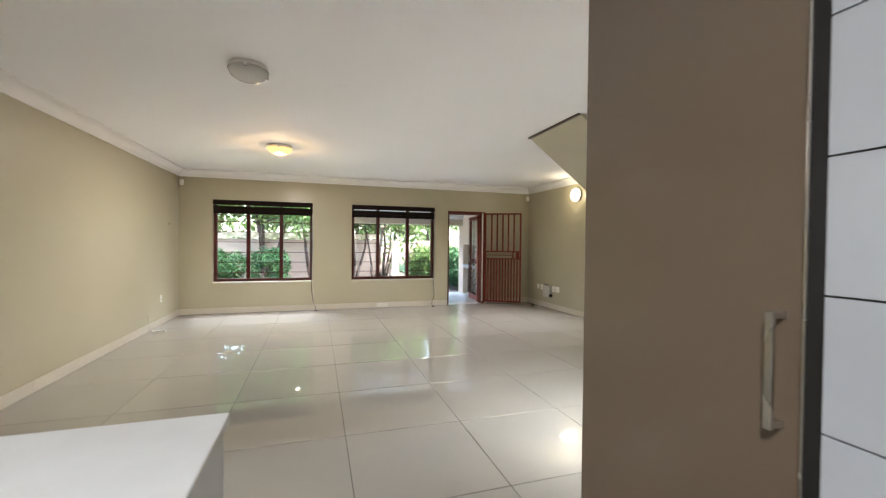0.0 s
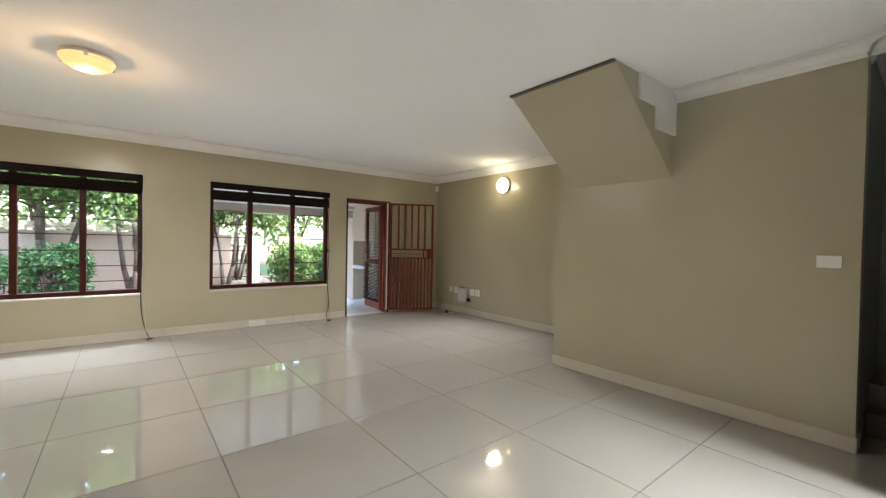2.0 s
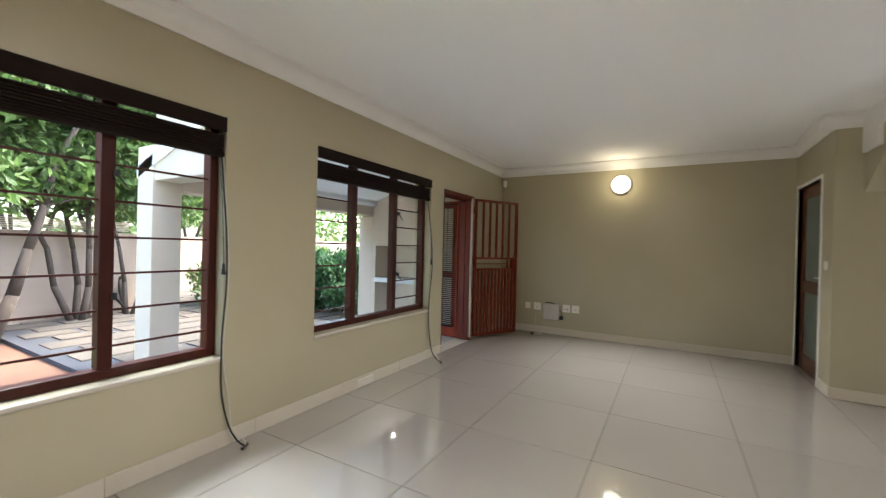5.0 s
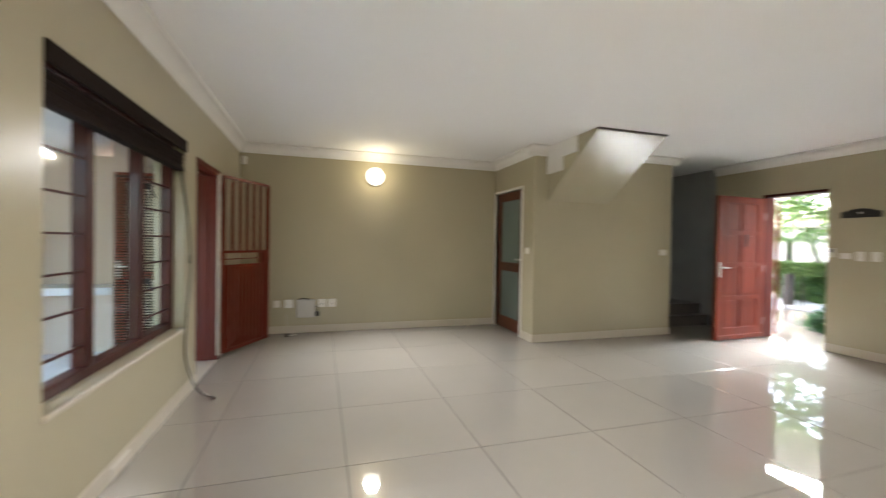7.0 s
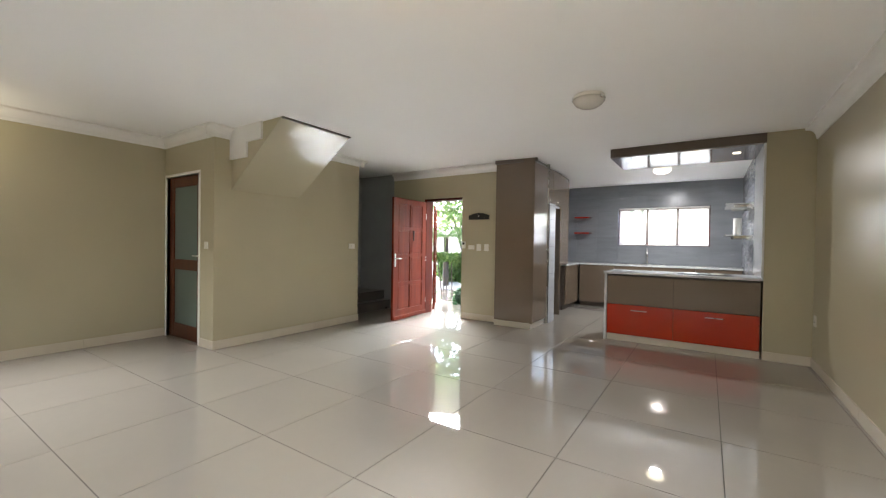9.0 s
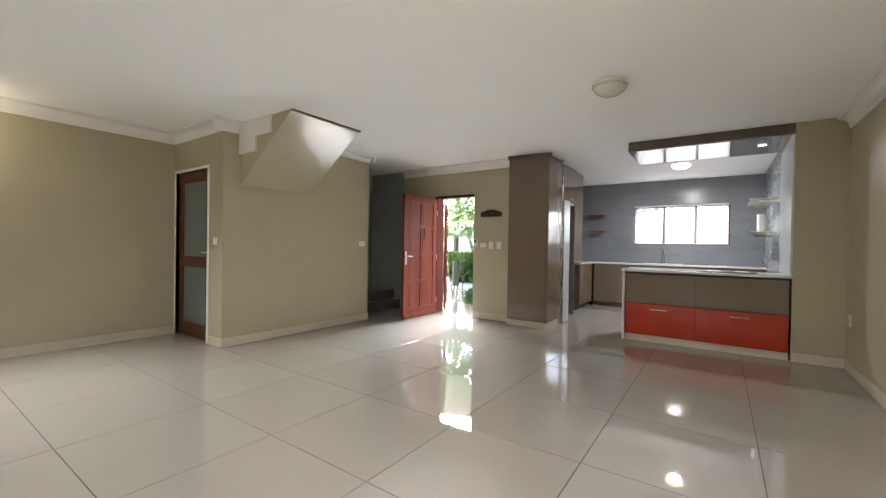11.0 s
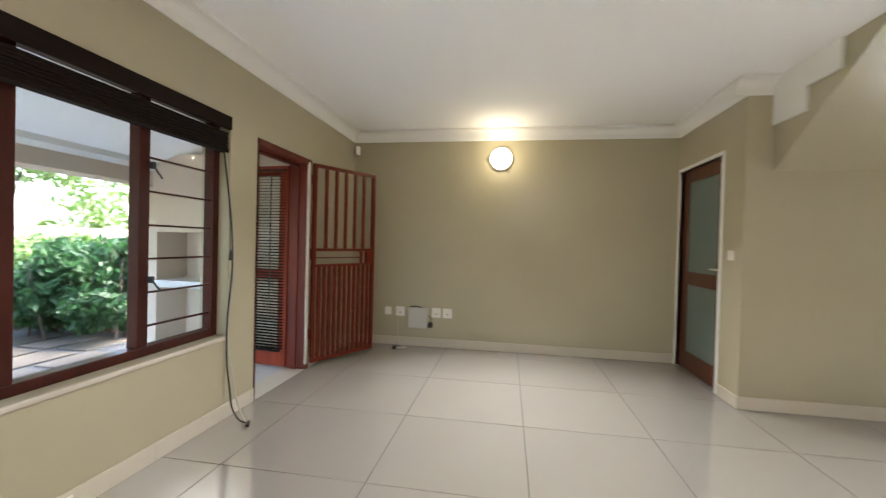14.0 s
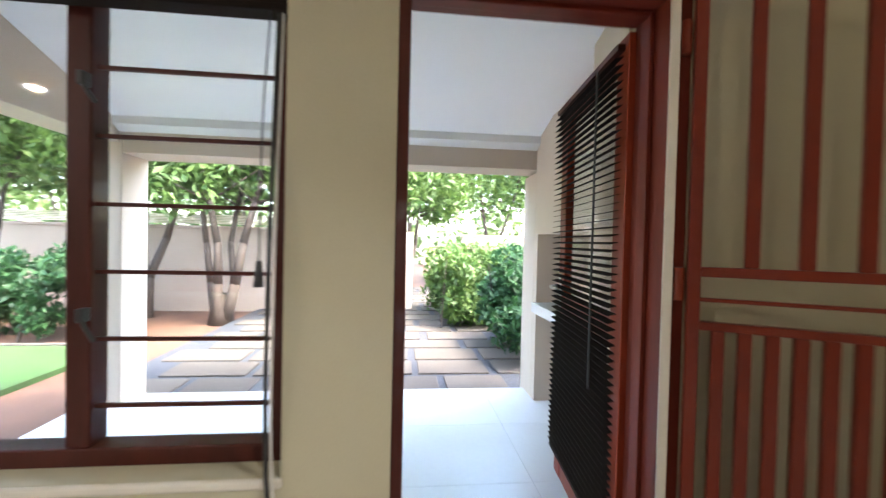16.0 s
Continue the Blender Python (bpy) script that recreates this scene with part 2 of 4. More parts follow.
def prism(points, axis, a, b):
    """A solid with the outline points, drawn out along an axis from a to b."""
    bm = bmesh.new()
    place = {"x": lambda p, t: (t, p[0], p[1]), "y": lambda p, t: (p[0], t, p[1]), "z": lambda p, t: (p[0], p[1], t)}[axis]
    lo, hi = [bm.verts.new(place(p, a)) for p in points], [bm.verts.new(place(p, b)) for p in points]
    n = len(points)
    bm.faces.new(lo)
    bm.faces.new(hi)
    for i in range(n):
        bm.faces.new((lo[i], lo[(i + 1) % n], hi[(i + 1) % n], hi[i]))
    bmesh.ops.recalc_face_normals(bm, faces=bm.faces)
    return bm


def wall(name, axis, u0, u1, v0, v1, z0, z1, holes, material, label):
    """A wall that runs along axis from u0 to u1, v0 to v1 thick, with holes (u0, u1, z0, z1) through it."""
    bm = bmesh.new()
    us = sorted({u0, u1, *[h[0] for h in holes], *[h[1] for h in holes]})
    zs = sorted({z0, z1, *[h[2] for h in holes], *[h[3] for h in holes]})
    for ua, ub in zip(us, us[1:]):
        for za, zb in zip(zs, zs[1:]):
            if any(h[0] <= (ua + ub) / 2 <= h[1] and h[2] <= (za + zb) / 2 <= h[3] for h in holes):
                continue
            if axis == "x":
                add_box(bm, ua, v0, za, ub, v1, zb)
            else:
                add_box(bm, v0, ua, za, v1, ub, zb)
    bmesh.ops.remove_doubles(bm, verts=bm.verts, dist=0.0005)
    seen = {}
    for f in bm.faces:
        c = f.calc_center_median()
        seen.setdefault(tuple(round(k, 3) for k in c), []).append(f)
    bmesh.ops.delete(bm, geom=[f for fs in seen.values() if len(fs) > 1 for f in fs], context="FACES")
    bmesh.ops.recalc_face_normals(bm, faces=bm.faces)
    return tagged(part(name, bm, material), label, "wall", kind="structure")


def tube(name, points, radius, material, parent=None, label=""):
    cu = bpy.data.curves.new(name, "CURVE")
    cu.dimensions = "3D"
    cu.bevel_depth, cu.bevel_resolution, cu.resolution_u = radius, 2, 6
    sp = cu.splines.new("BEZIER")
    sp.bezier_points.add(len(points) - 1)
    for bp, p in zip(sp.bezier_points, points):
        bp.co = p
        bp.handle_left_type = bp.handle_right_type = "AUTO"
    tmp = new(name, cu)
    me = bpy.data.meshes.new_from_object(tmp.evaluated_get(bpy.context.evaluated_depsgraph_get()))
    bpy.data.objects.remove(tmp)
    me.materials.append(material)
    ob = new(name, me)
    if parent is not None:
        ob.parent = parent
    if label:
        ob["label"] = label
    return ob


# ---- structure ----
H = 2.72          # ceiling height
W1 = (0.56, 2.37, 0.60, 2.18)
W2 = (3.15, 4.96, 0.60, 2.18)
GD = (5.27, 6.17, 0.0, 2.12)
FD = (4.72, 5.56, 0.0, 2.18)
LD = (6.36, 7.25, 0.0, 2.18)
T = 0.23

wall_n = wall("wall_north", "x", -T, 7.54, 0.0, T, -0.1, 2.95, [W1, W2, (GD[0], GD[1], -0.02, GD[3])], M_WALL, "olive painted plaster wall with two windows and garden door")
wall_w = wall("wall_west", "y", -11.43, 0.0, -T, 0.0, -0.1, 2.95, [], M_WALL, "long olive painted plaster wall with sheen")
wall_e = wall("wall_east", "y", -7.85, 0.0, 7.31, 7.54, -0.1, 2.95, [], M_WALL, "olive painted plaster wall behind the round lamp")
wall_l = wall("wall_lavatory", "x", 6.0, 7.31, -4.03, -3.91, -0.02, H, [(LD[0], LD[1], -0.02, LD[3])], M_WALL, "short olive wall with the lavatory door")
wall_p = wall("wall_stair", "y", -6.31, -4.03, 6.0, 6.15, -0.02, H, [], M_WALL, "olive painted wall enclosing the stair")
wall_s = wall("wall_south", "x", 3.97, 6.33, -7.85, -7.62, -0.1, 2.95, [(FD[0], FD[1], -0.02, FD[3])], M_WALL, "olive painted wall around the open front door")
wall("wall_stairwell_south", "x", 6.33, 7.31, -7.85, -7.64, -0.02, H, [], M_NOOK, "slate grey stairwell wall in shade")
wall("wall_stairwell_east", "y", -7.64, -6.31, 7.25, 7.31, -0.02, H, [], M_NOOK, "slate grey stairwell wall in shade")
wall("wall_stairwell_north", "x", 6.15, 7.25, -6.31, -6.25, -0.02, H, [], M_NOOK, "slate grey stairwell wall in shade")
wall("wall_lavatory_back", "x", 6.15, 7.31, -5.4, -5.34, -0.02, H, [], M_WHITE, "plain white wall behind the frosted door")
wall("wall_pier", "y", -11.2, -7.52, 0.0, 0.45, -0.02, H, [], M_WALL, "olive pier between living room and kitchen")
KW = (0.98, 2.72, 1.36, 2.20)
wall_k = wall("wall_kitchen", "x", -T, 4.9, -11.43, -11.2, -0.1, 2.95, [KW], M_KTILE, "grey kitchen back wall with wide window")
wall("wall_kitchen_east", "y", -11.2, -7.85, 4.1, 4.33, -0.1, 2.95, [], M_KTILE_L, "pale grey kitchen side wall")

ceil = tagged(part("ceiling", box(-T, -11.43, H, 7.54, T, H + 0.2), M_CEIL), "smooth white painted ceiling", "ceiling", kind="structure")

floor = thing("floor", "glossy cream porcelain floor of large square tiles", "floor", kind="structure")
part("floor_bed", box(-T, -11.43, -0.12, 7.54, 0.0, -0.004), M_GROUT, floor)


def cornice(name, axis, a, b, at, side, drop=1.0):
    """Cove moulding: runs along axis from a to b, against the wall face at, side +1 towards larger coordinates."""
    pts = [(0, H - 0.135), (0.012, H - 0.135), (0.016, H - 0.118)]
    for i in range(7):
        g = i / 6 * math.pi / 2
        pts.append((0.018 + 0.082 * (1 - math.cos(g)), H - 0.112 + 0.085 * math.sin(g)))
    pts += [(0.112, H - 0.024), (0.112, H - 0.001), (0, H - 0.001)]
    pts = [(at + side * p[0], H - (H - p[1]) * drop) for p in pts]
    bm = prism(pts, "x" if axis == "x" else "y", a, b)
    return tagged(part(name, bm, M_WHITE), "white moulded plaster cornice under the ceiling", "cornice", kind="structure")


cornice("cornice_north", "x", 0, 7.31, 0.0, -1)
cornice("cornice_west", "y", -7.52, 0, 0.0, 1)
cornice("cornice_east", "y", -3.91, 0, 7.31, -1)
cornice("cornice_lavatory", "x", 6.0, 7.31, -3.91, 1)
cornice("cornice_stair_a", "y", -4.10, -3.80, 6.0, -1)
cornice("cornice_stair_b", "y", -6.42, -5.14, 6.0, -1, 0.72)
cornice("cornice_stair_end", "x", 5.89, 6.15, -6.31, -1, 0.72)
cornice("cornice_south", "x", 3.97, 6.33, -7.62, 1)


def skirting(axis, a, b, at, side):
    lo, hi = (at, at + side * 0.012) if side > 0 else (at + side * 0.012, at)
    run = thing("baseboard", "cream tile skirting at the foot of the wall", "skirting", kind="structure")
    u = a
    while u < b - 0.01:
        v = min(u + 0.872, b)
        args = (u + 0.001, lo, 0.0, v - 0.001, hi, 0.105) if axis == "x" else (lo, u + 0.001, 0.0, hi, v - 0.001, 0.105)
        part("skirting_tile", box(*args, bevel=0.003), M_SKIRT, run)
        u = v


skirting("x", 0.0, GD[0], 0.0, -1)
skirting("x", GD[1], 7.31, 0.0, -1)
skirting("y", -7.52, 0.0, 0.0, 1)
skirting("y", -3.91, 0.0, 7.31, -1)
skirting("x", 6.0, LD[0] - 0.04, -3.91, 1)
skirting("y", -6.32, -3.90, 6.0, -1)
skirting("x", 5.99, 6.15, -6.31, -1)
skirting("x", 3.97, FD[0], -7.62, 1)
skirting("x", FD[1], 6.33, -7.62, 1)
skirting("x", 0.0, 0.45, -7.52, 1)

# sloped underside of the upper stair flight, with the two step ends at its sides
soffit = thing("stair_soffit", "olive sloped underside of the stair with white stepped ends", "stair underside")
part("sloped_underside", prism([(4.97, H - 0.002), (6.0, H - 0.002), (6.0, 1.97)], "y", -5.12, -4.12), M_WALL, soffit)
for ya, yb in ((-4.12, -4.095), (-5.145, -5.12)):
    part("stepped_end", prism([(6.0, H - 0.002), (6.0, 2.34), (5.64, 2.34), (5.64, 2.52), (5.335, 2.52), (5.335, H - 0.002)], "y", ya, yb), M_WHITE, soffit, "white plastered step profile")
part("ceiling_edge", box(4.955, -5.12, H - 0.02, 4.985, -4.12, H - 0.001), M_TAUPE_DARK, soffit)

# stair in the nook
stair = thing("staircase", "dark tiled stair in the shaded nook", "stairs", kind="structure")
for i in range(2):
    x0 = 6.42 + 0.16 * i
    part("step", box(x0, -7.64, 0.0, 7.25, -6.31, 0.18 * (i + 1), 0.01) if i == 0 else box(x0, -7.64, 0.18 * i, 7.25, -6.31, 0.18 * (i + 1), 0.01), M_STEP, stair)


# ---- windows ----
def window(name, x0, x1, z0, z1, mullions, bars, label, bar_panes):
    w = thing(name, label, "window", kind="structure")
    y0, y1 = 0.085, 0.165
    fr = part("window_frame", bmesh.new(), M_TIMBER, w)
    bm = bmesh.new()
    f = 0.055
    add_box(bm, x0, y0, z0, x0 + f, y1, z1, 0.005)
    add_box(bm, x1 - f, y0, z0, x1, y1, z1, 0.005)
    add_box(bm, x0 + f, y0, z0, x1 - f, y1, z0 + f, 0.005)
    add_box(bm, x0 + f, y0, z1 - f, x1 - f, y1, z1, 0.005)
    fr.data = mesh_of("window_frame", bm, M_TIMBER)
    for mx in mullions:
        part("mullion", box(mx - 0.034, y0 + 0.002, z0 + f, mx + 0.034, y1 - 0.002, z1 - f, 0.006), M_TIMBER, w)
    edges = [x0 + f, *[q for mx in mullions for q in (mx - 0.034, mx + 0.034)], x1 - f]
    for i, (a, b) in enumerate(zip(edges[::2], edges[1::2])):
        p = part("pane", box(a, 0.128, z0 + f, b, 0.132, z1 - f), M_GLASS, w)
        p.visible_shadow = False
        for k in range(bars if i in bar_panes else 0):
            z = 0.771 + 0.2 * k
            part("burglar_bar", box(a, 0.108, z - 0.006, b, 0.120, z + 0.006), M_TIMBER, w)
        if i == len(edges) // 2 - 1:
            for hz in (1.05, 1.72):
                h = part("stay_handle", box(a - 0.016, 0.05, hz - 0.02, a + 0.004, 0.085, hz + 0.02, 0.004), M_BLACK, w, "black window catch")
                tube("catch_arm", [(a - 0.006, 0.06, hz), (a + 0.01, 0.052, hz - 0.03), (a + 0.04, 0.045, hz - 0.07)], 0.006, M_BLACK, h)
    part("window_sill", box(x0 - 0.005, -0.012, z0 - 0.03, x1 + 0.005, y0, z0 - 0.001, 0.008), M_SKIRT, w)
    return w


window("window_1", *W1, (1.165, 1.77), 6, "dark timber window with burglar bars, garden beyond", (0, 1, 2))
window("window_2", *W2, (3.71, 4.36), 6, "dark timber window with burglar bars, patio beyond", (0, 2))


def folded_blind(x0, x1):
    b = thing("window_blind", "dark brown slatted blind folded up at window head", "blind", group="window blinds")
    part("valance", box(x0 + 0.004, -0.014, 2.083, x1 - 0.004, 0.008, 2.178, 0.004), M_BLIND, b)
    part("head_rail", box(x0 + 0.006, 0.012, 2.135, x1 - 0.006, 0.075, 2.176, 0.003), M_BLIND, b)
    for k in range(7):
        z = 1.945 + 0.0175 * k
        part("slat", box(x0 + 0.006, 0.012 + 0.004 * (k % 2), z, x1 - 0.006, 0.066 + 0.004 * (k % 2), z + 0.0145, 0.003), M_BLIND, b)
    part("bottom_rail", box(x0 + 0.006, 0.006, 1.922, x1 - 0.006, 0.072, 1.944, 0.004), M_BLIND, b)
    return b


folded_blind(W1[0], W1[1])
folded_blind(W2[0], W2[1])


def blind_cord(x, floor_x, floor_y):
    c = thing("blind_cord", "dark blind cord hanging from window to floor", "cord", group="blind cords")
    tube("cord", [(x, 0.03, 1.95), (x + 0.005, -0.05, 1.2), (x - 0.004, -0.022, 0.62), (x + 0.02, -0.03, 0.25), (floor_x - 0.02, floor_y + 0.06, 0.05), (floor_x, floor_y, 0.012)], 0.006, M_BLACK, c)
    tube("second_cord", [(x + 0.012, 0.03, 1.95), (x + 0.018, -0.05, 1.1), (x + 0.012, -0.02, 0.6), (x + 0.045, -0.04, 0.3), (x + 0.06, -0.07, 0.1), (floor_x + 0.03, floor_y + 0.04, 0.02), (floor_x - 0.02, floor_y - 0.01, 0.01)], 0.004, M_GREYBOX, c)
    part("tassel", cyl((floor_x - 0.03, floor_y - 0.02, 0.012), (floor_x + 0.03, floor_y + 0.01, 0.014), 0.012, 0.009, 12), M_BLACK, c, "black tassel end")
    tube("pull_cord", [(x - 0.02, 0.02, 1.95), (x - 0.022, -0.03, 1.6), (x - 0.02, -0.052, 1.22)], 0.0025, M_BLACK, c)
    part("pull_tassel", cyl((x - 0.02, -0.052, 1.15), (x - 0.02, -0.052, 1.22), 0.014, 0.007, 12), M_BLACK, c, "small black pull tassel")


blind_cord(2.355, 2.45, -0.14)
blind_cord(4.93, 4.88, -0.23)

# ---- garden door, its frame, leaf and security gate ----
dframe = thing("door_1", "red-brown timber frame of the garden doorway", "door frame", kind="structure")
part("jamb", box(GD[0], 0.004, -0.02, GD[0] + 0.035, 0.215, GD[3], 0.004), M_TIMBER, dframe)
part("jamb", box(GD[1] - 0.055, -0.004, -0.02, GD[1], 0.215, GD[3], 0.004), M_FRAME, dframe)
part("head", box(GD[0] + 0.035, 0.002, GD[3] - 0.055, GD[1] - 0.055, 0.215, GD[3], 0.004), M_FRAME, dframe)
part("door_stop", box(GD[1] - 0.072, 0.10, -0.02, GD[1] - 0.056, 0.15, GD[3] - 0.056, 0.003), M_FRAME, dframe)
part("door_stop", box(GD[0] + 0.036, 0.10, GD[3] - 0.072, GD[1] - 0.073, 0.15, GD[3] - 0.056, 0.003), M_FRAME, dframe)
part("threshold", box(GD[0] + 0.035, 0.0, -0.1, GD[1] - 0.055, T, -0.004), M_SKIRT, dframe)

leaf = thing("garden_door", "varnished red timber door opened outward with venetian blind", "door", pose(6.09, 0.21, 0, 0, 0, 84))
LW, LH = 0.80, 2.055
for a in (0.0, LW - 0.10):
    part("stile", box(a, -0.042, 0.01, a + 0.10, 0.0, LH, 0.004), M_DOOR, leaf)
for z0, z1 in ((0.01, 0.15), (0.90, 1.0), (LH - 0.10, LH)):
    part("rail", box(0.10, -0.040, z0, LW - 0.10, -0.002, z1, 0.004), M_DOOR, leaf)
for z0, z1 in ((0.15, 0.90), (1.0, LH - 0.10)):
    p = part("pane", box(0.10, -0.024, z0, LW - 0.10, -0.019, z1), M_GLASS, leaf)
    p.visible_shadow = False
vb = part("venetian_headrail", box(0.02, 0.004, 1.995, LW - 0.01, 0.034, 2.02, 0.003), M_TIMBER, leaf, "black venetian blind")
slat_me = None
for k in range(61):
    z = 0.20 + k * 0.0295
    if slat_me is None:
        s = part("blind_slat", box(0.02, -0.0165, -0.0012, LW - 0.01, 0.0165, 0.0012), M_BLIND, vb)
        slat_me = s.data
    else:
        s = new("blind_slat", slat_me)
        s.parent = vb
    s.location, s.rotation_euler = (0, 0.026, z), (radians(-14), 0, 0)
part("blind_wand", cyl((0.16, 0.055, 0.7), (0.16, 0.053, 1.97), 0.005, n=8), M_BLACK, vb)
part("bottom_rail", box(0.05, 0.01, 0.165, LW - 0.04, 0.042, 0.185, 0.003), M_BLIND, vb)
hd = part("lock_plate", box(LW - 0.065, 0.001, 0.92, LW - 0.03, 0.007, 1.12, 0.003), M_STEEL, leaf, "steel lock plate")
tube("lever", [(LW - 0.048, 0.007, 1.05), (LW - 0.048, 0.05, 1.05), (LW - 0.14, 0.052, 1.05)], 0.009, M_STEEL, hd)

GA = math.degrees(math.atan2(-0.40, 0.74))
gate = thing("security_gate", "red-brown steel security gate folded open against the wall", "gate", pose(6.142, -0.018, 0, 0, 0, GA))
GW, GT, GB = 0.855, 2.09, 0.05


def gate_bar(name, x0, z0, x1, z1, d=0.016):
    return part(name, box(x0, -d, z0, x1, d, z1, 0.003), M_GATE, gate)


gate_bar("frame_stile", 0.02, GB, 0.055, GT, 0.019)
gate_bar("frame_stile", GW - 0.04, GB, GW, GT, 0.019)
gate_bar("top_rail", 0.055, GT - 0.035, GW - 0.04, GT, 0.019)
gate_bar("bottom_rail", 0.055, GB, GW - 0.04, GB + 0.035, 0.019)
gate_bar("middle_rail", 0.055, 1.195, GW - 0.04, 1.225)
gate_bar("lock_rail", 0.055, 1.12, GW - 0.20, 1.132, 0.010)
gate_bar("middle_rail", 0.055, 1.035, GW - 0.04, 1.06)
for k in range(5):
    x = 0.055 + (GW - 0.095) * (k + 1) / 6
    gate_bar("bar", x - 0.018, 1.225, x + 0.018, GT - 0.035, 0.010)
for k in range(11):
    x = 0.055 + (GW - 0.095) * (k + 0.75) / 11.5
    gate_bar("slat", x - 0.017, GB + 0.035, x + 0.017, 1.035, 0.012)
gate_bar("slat", GW - 0.20, 1.06, GW - 0.17, 1.195, 0.012)
gate_bar("lock_box", GW - 0.12, 1.04, GW - 0.045, 1.195, 0.022)
for z in (0.35, 1.17, 1.92):
    part("hinge", cyl((0.0, 0, z - 0.05), (0.0, 0, z + 0.05), 0.015, n=12), M_GATE, gate)
part("hinge_post", box(-0.045, -0.01, GB, -0.018, 0.014, GT, 0.003), M_SKIRT, gate)

# ---- front door ----
fframe = thing("door_2", "red-brown timber frame of the front doorway", "door frame", kind="structure")
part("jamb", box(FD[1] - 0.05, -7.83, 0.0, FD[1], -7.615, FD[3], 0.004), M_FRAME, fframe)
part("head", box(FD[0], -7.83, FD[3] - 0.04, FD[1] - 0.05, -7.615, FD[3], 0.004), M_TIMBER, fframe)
part("threshold", box(FD[0], -7.85, -0.1, FD[1] - 0.05, -7.62, -0.003), M_SKIRT, fframe)


def panel_door():
    d = thing("front_door", "red-brown varnished timber panel door standing open", "door", pose(5.53, -7.60, 0.0, 0, 0, 93))
    w, h, t = 1.0, 2.12, 0.042
    body = bmesh.new()
    xs, zs = [0, 0.125, 0.476, 0.520, 0.865, w], [0.012, 0.18, 0.60, 0.65, 1.09, 1.14, 1.56, 1.61, 2.02, h]
    for i in range(5):
        for k in range(9):
            if not (i in (1, 3) and k in (1, 3, 5, 7)):
                add_box(body, xs[i], -t / 2, zs[k], xs[i + 1], t / 2, zs[k + 1])
    bmesh.ops.remove_doubles(body, verts=body.verts, dist=0.0005)
    seen = {}
    for f in body.faces:
        seen.setdefault(tuple(round(q, 3) for q in f.calc_center_median()), []).append(f)
    bmesh.ops.delete(body, geom=[f for fs in seen.values() if len(fs) > 1 for f in fs], context="FACES")
    part("body", body, M_DOOR, d)
    for i in (1, 3):
        for k in (1, 3, 5, 7):
            bm = bmesh.new()
            a, b, z0, z1 = xs[i], xs[i + 1], zs[k], zs[k + 1]
            add_box(bm, a, -0.008, z0, b, 0.008, z1)
            add_box(bm, a + 0.022, -0.012, z0 + 0.022, b - 0.022, 0.012, z1 - 0.022, 0.004)
            part("door_panel", bm, M_DOOR, d)
    for s in (1, -1):
        lp = part("lock_plate", box(w - 0.066, s * 0.0215 - 0.003, 0.93, w - 0.030, s * 0.0215 + 0.004, 1.15, 0.0034), M_STEEL, d, "brushed steel lock plate")
        tube("lever", [(w - 0.048, s * 0.022, 1.07), (w - 0.048, s * 0.065, 1.07), (w - 0.10, s * 0.068, 1.07), (w - 0.17, s * 0.066, 1.068)], 0.010, M_STEEL, lp)
    part("weather_bar", box(0.01, 0.0215, 0.012, w - 0.01, 0.042, 0.075, 0.006), M_DOOR, d)
    part("knocker", box(0.40, 0.0215, 1.38, 0.425, 0.034, 1.56, 0.005), M_BLACK, d, "small black knocker")
    for z in (0.25, 1.05, 1.85):
        part("hinge", cyl((-0.008, 0.012, z - 0.05), (-0.008, 0.012, z + 0.05), 0.009, n=10), M_STEEL, d)
    return d


panel_door()

# outer security gate of the front door, folded outward
og = thing("entrance_gate", "red-brown steel gate open outside the front door", "gate", pose(5.50, -7.87, 0, 0, 0, -58))
for x0, x1 in ((0.0, 0.04), (0.72, 0.76)):
    part("frame_stile", box(x0, -0.018, 0.04, x1, 0.018, 2.08, 0.003), M_GATE, og)
for z in (0.04, 1.05, 2.045):
    part("rail", box(0.04, -0.016, z, 0.72, 0.016, z + 0.035, 0.003), M_GATE, og)
for k in range(6):
    part("bar", box(0.13 + 0.1 * k, -0.010, 0.075, 0.15 + 0.1 * k, 0.010, 2.045), M_GATE, og)

# ---- lavatory door ----
lframe = thing("door_3", "white painted frame of the lavatory doorway", "door frame", kind="structure")
for x0, x1 in ((LD[0] - 0.035, LD[0]), (LD[1], LD[1] + 0.035)):
    part("architrave", box(x0, -4.02, 0.0, x1, -3.898, LD[3], 0.004), M_WHITE, lframe)
part("architrave", box(LD[0] - 0.035, -4.02, LD[3], LD[1] + 0.035, -3.898, LD[3] + 0.035, 0.004), M_WHITE, lframe)
ldoor = thing("lavatory_door", "dark brown timber door with two frosted glass panels", "door", pose(0, -3.965, 0))
for a in (LD[0] + 0.004, LD[1] - 0.124):
    part("stile", box(a, -0.02, 0.01, a + 0.12, 0.02, LD[3] - 0.004, 0.004), M_LAVDOOR, ldoor)
for z0, z1 in ((0.01, 0.20), (0.93, 1.07), (LD[3] - 0.14, LD[3] - 0.004)):
    part("rail", box(LD[0] + 0.124, -0.019, z0, LD[1] - 0.124, 0.019, z1, 0.004), M_LAVDOOR, ldoor)
for z0, z1 in ((0.20, 0.93), (1.07, LD[3] - 0.14)):
    part("glass_panel", box(LD[0] + 0.124, -0.004, z0, LD[1] - 0.124, 0.004, z1), M_FROST, ldoor, "frosted green-grey glass")
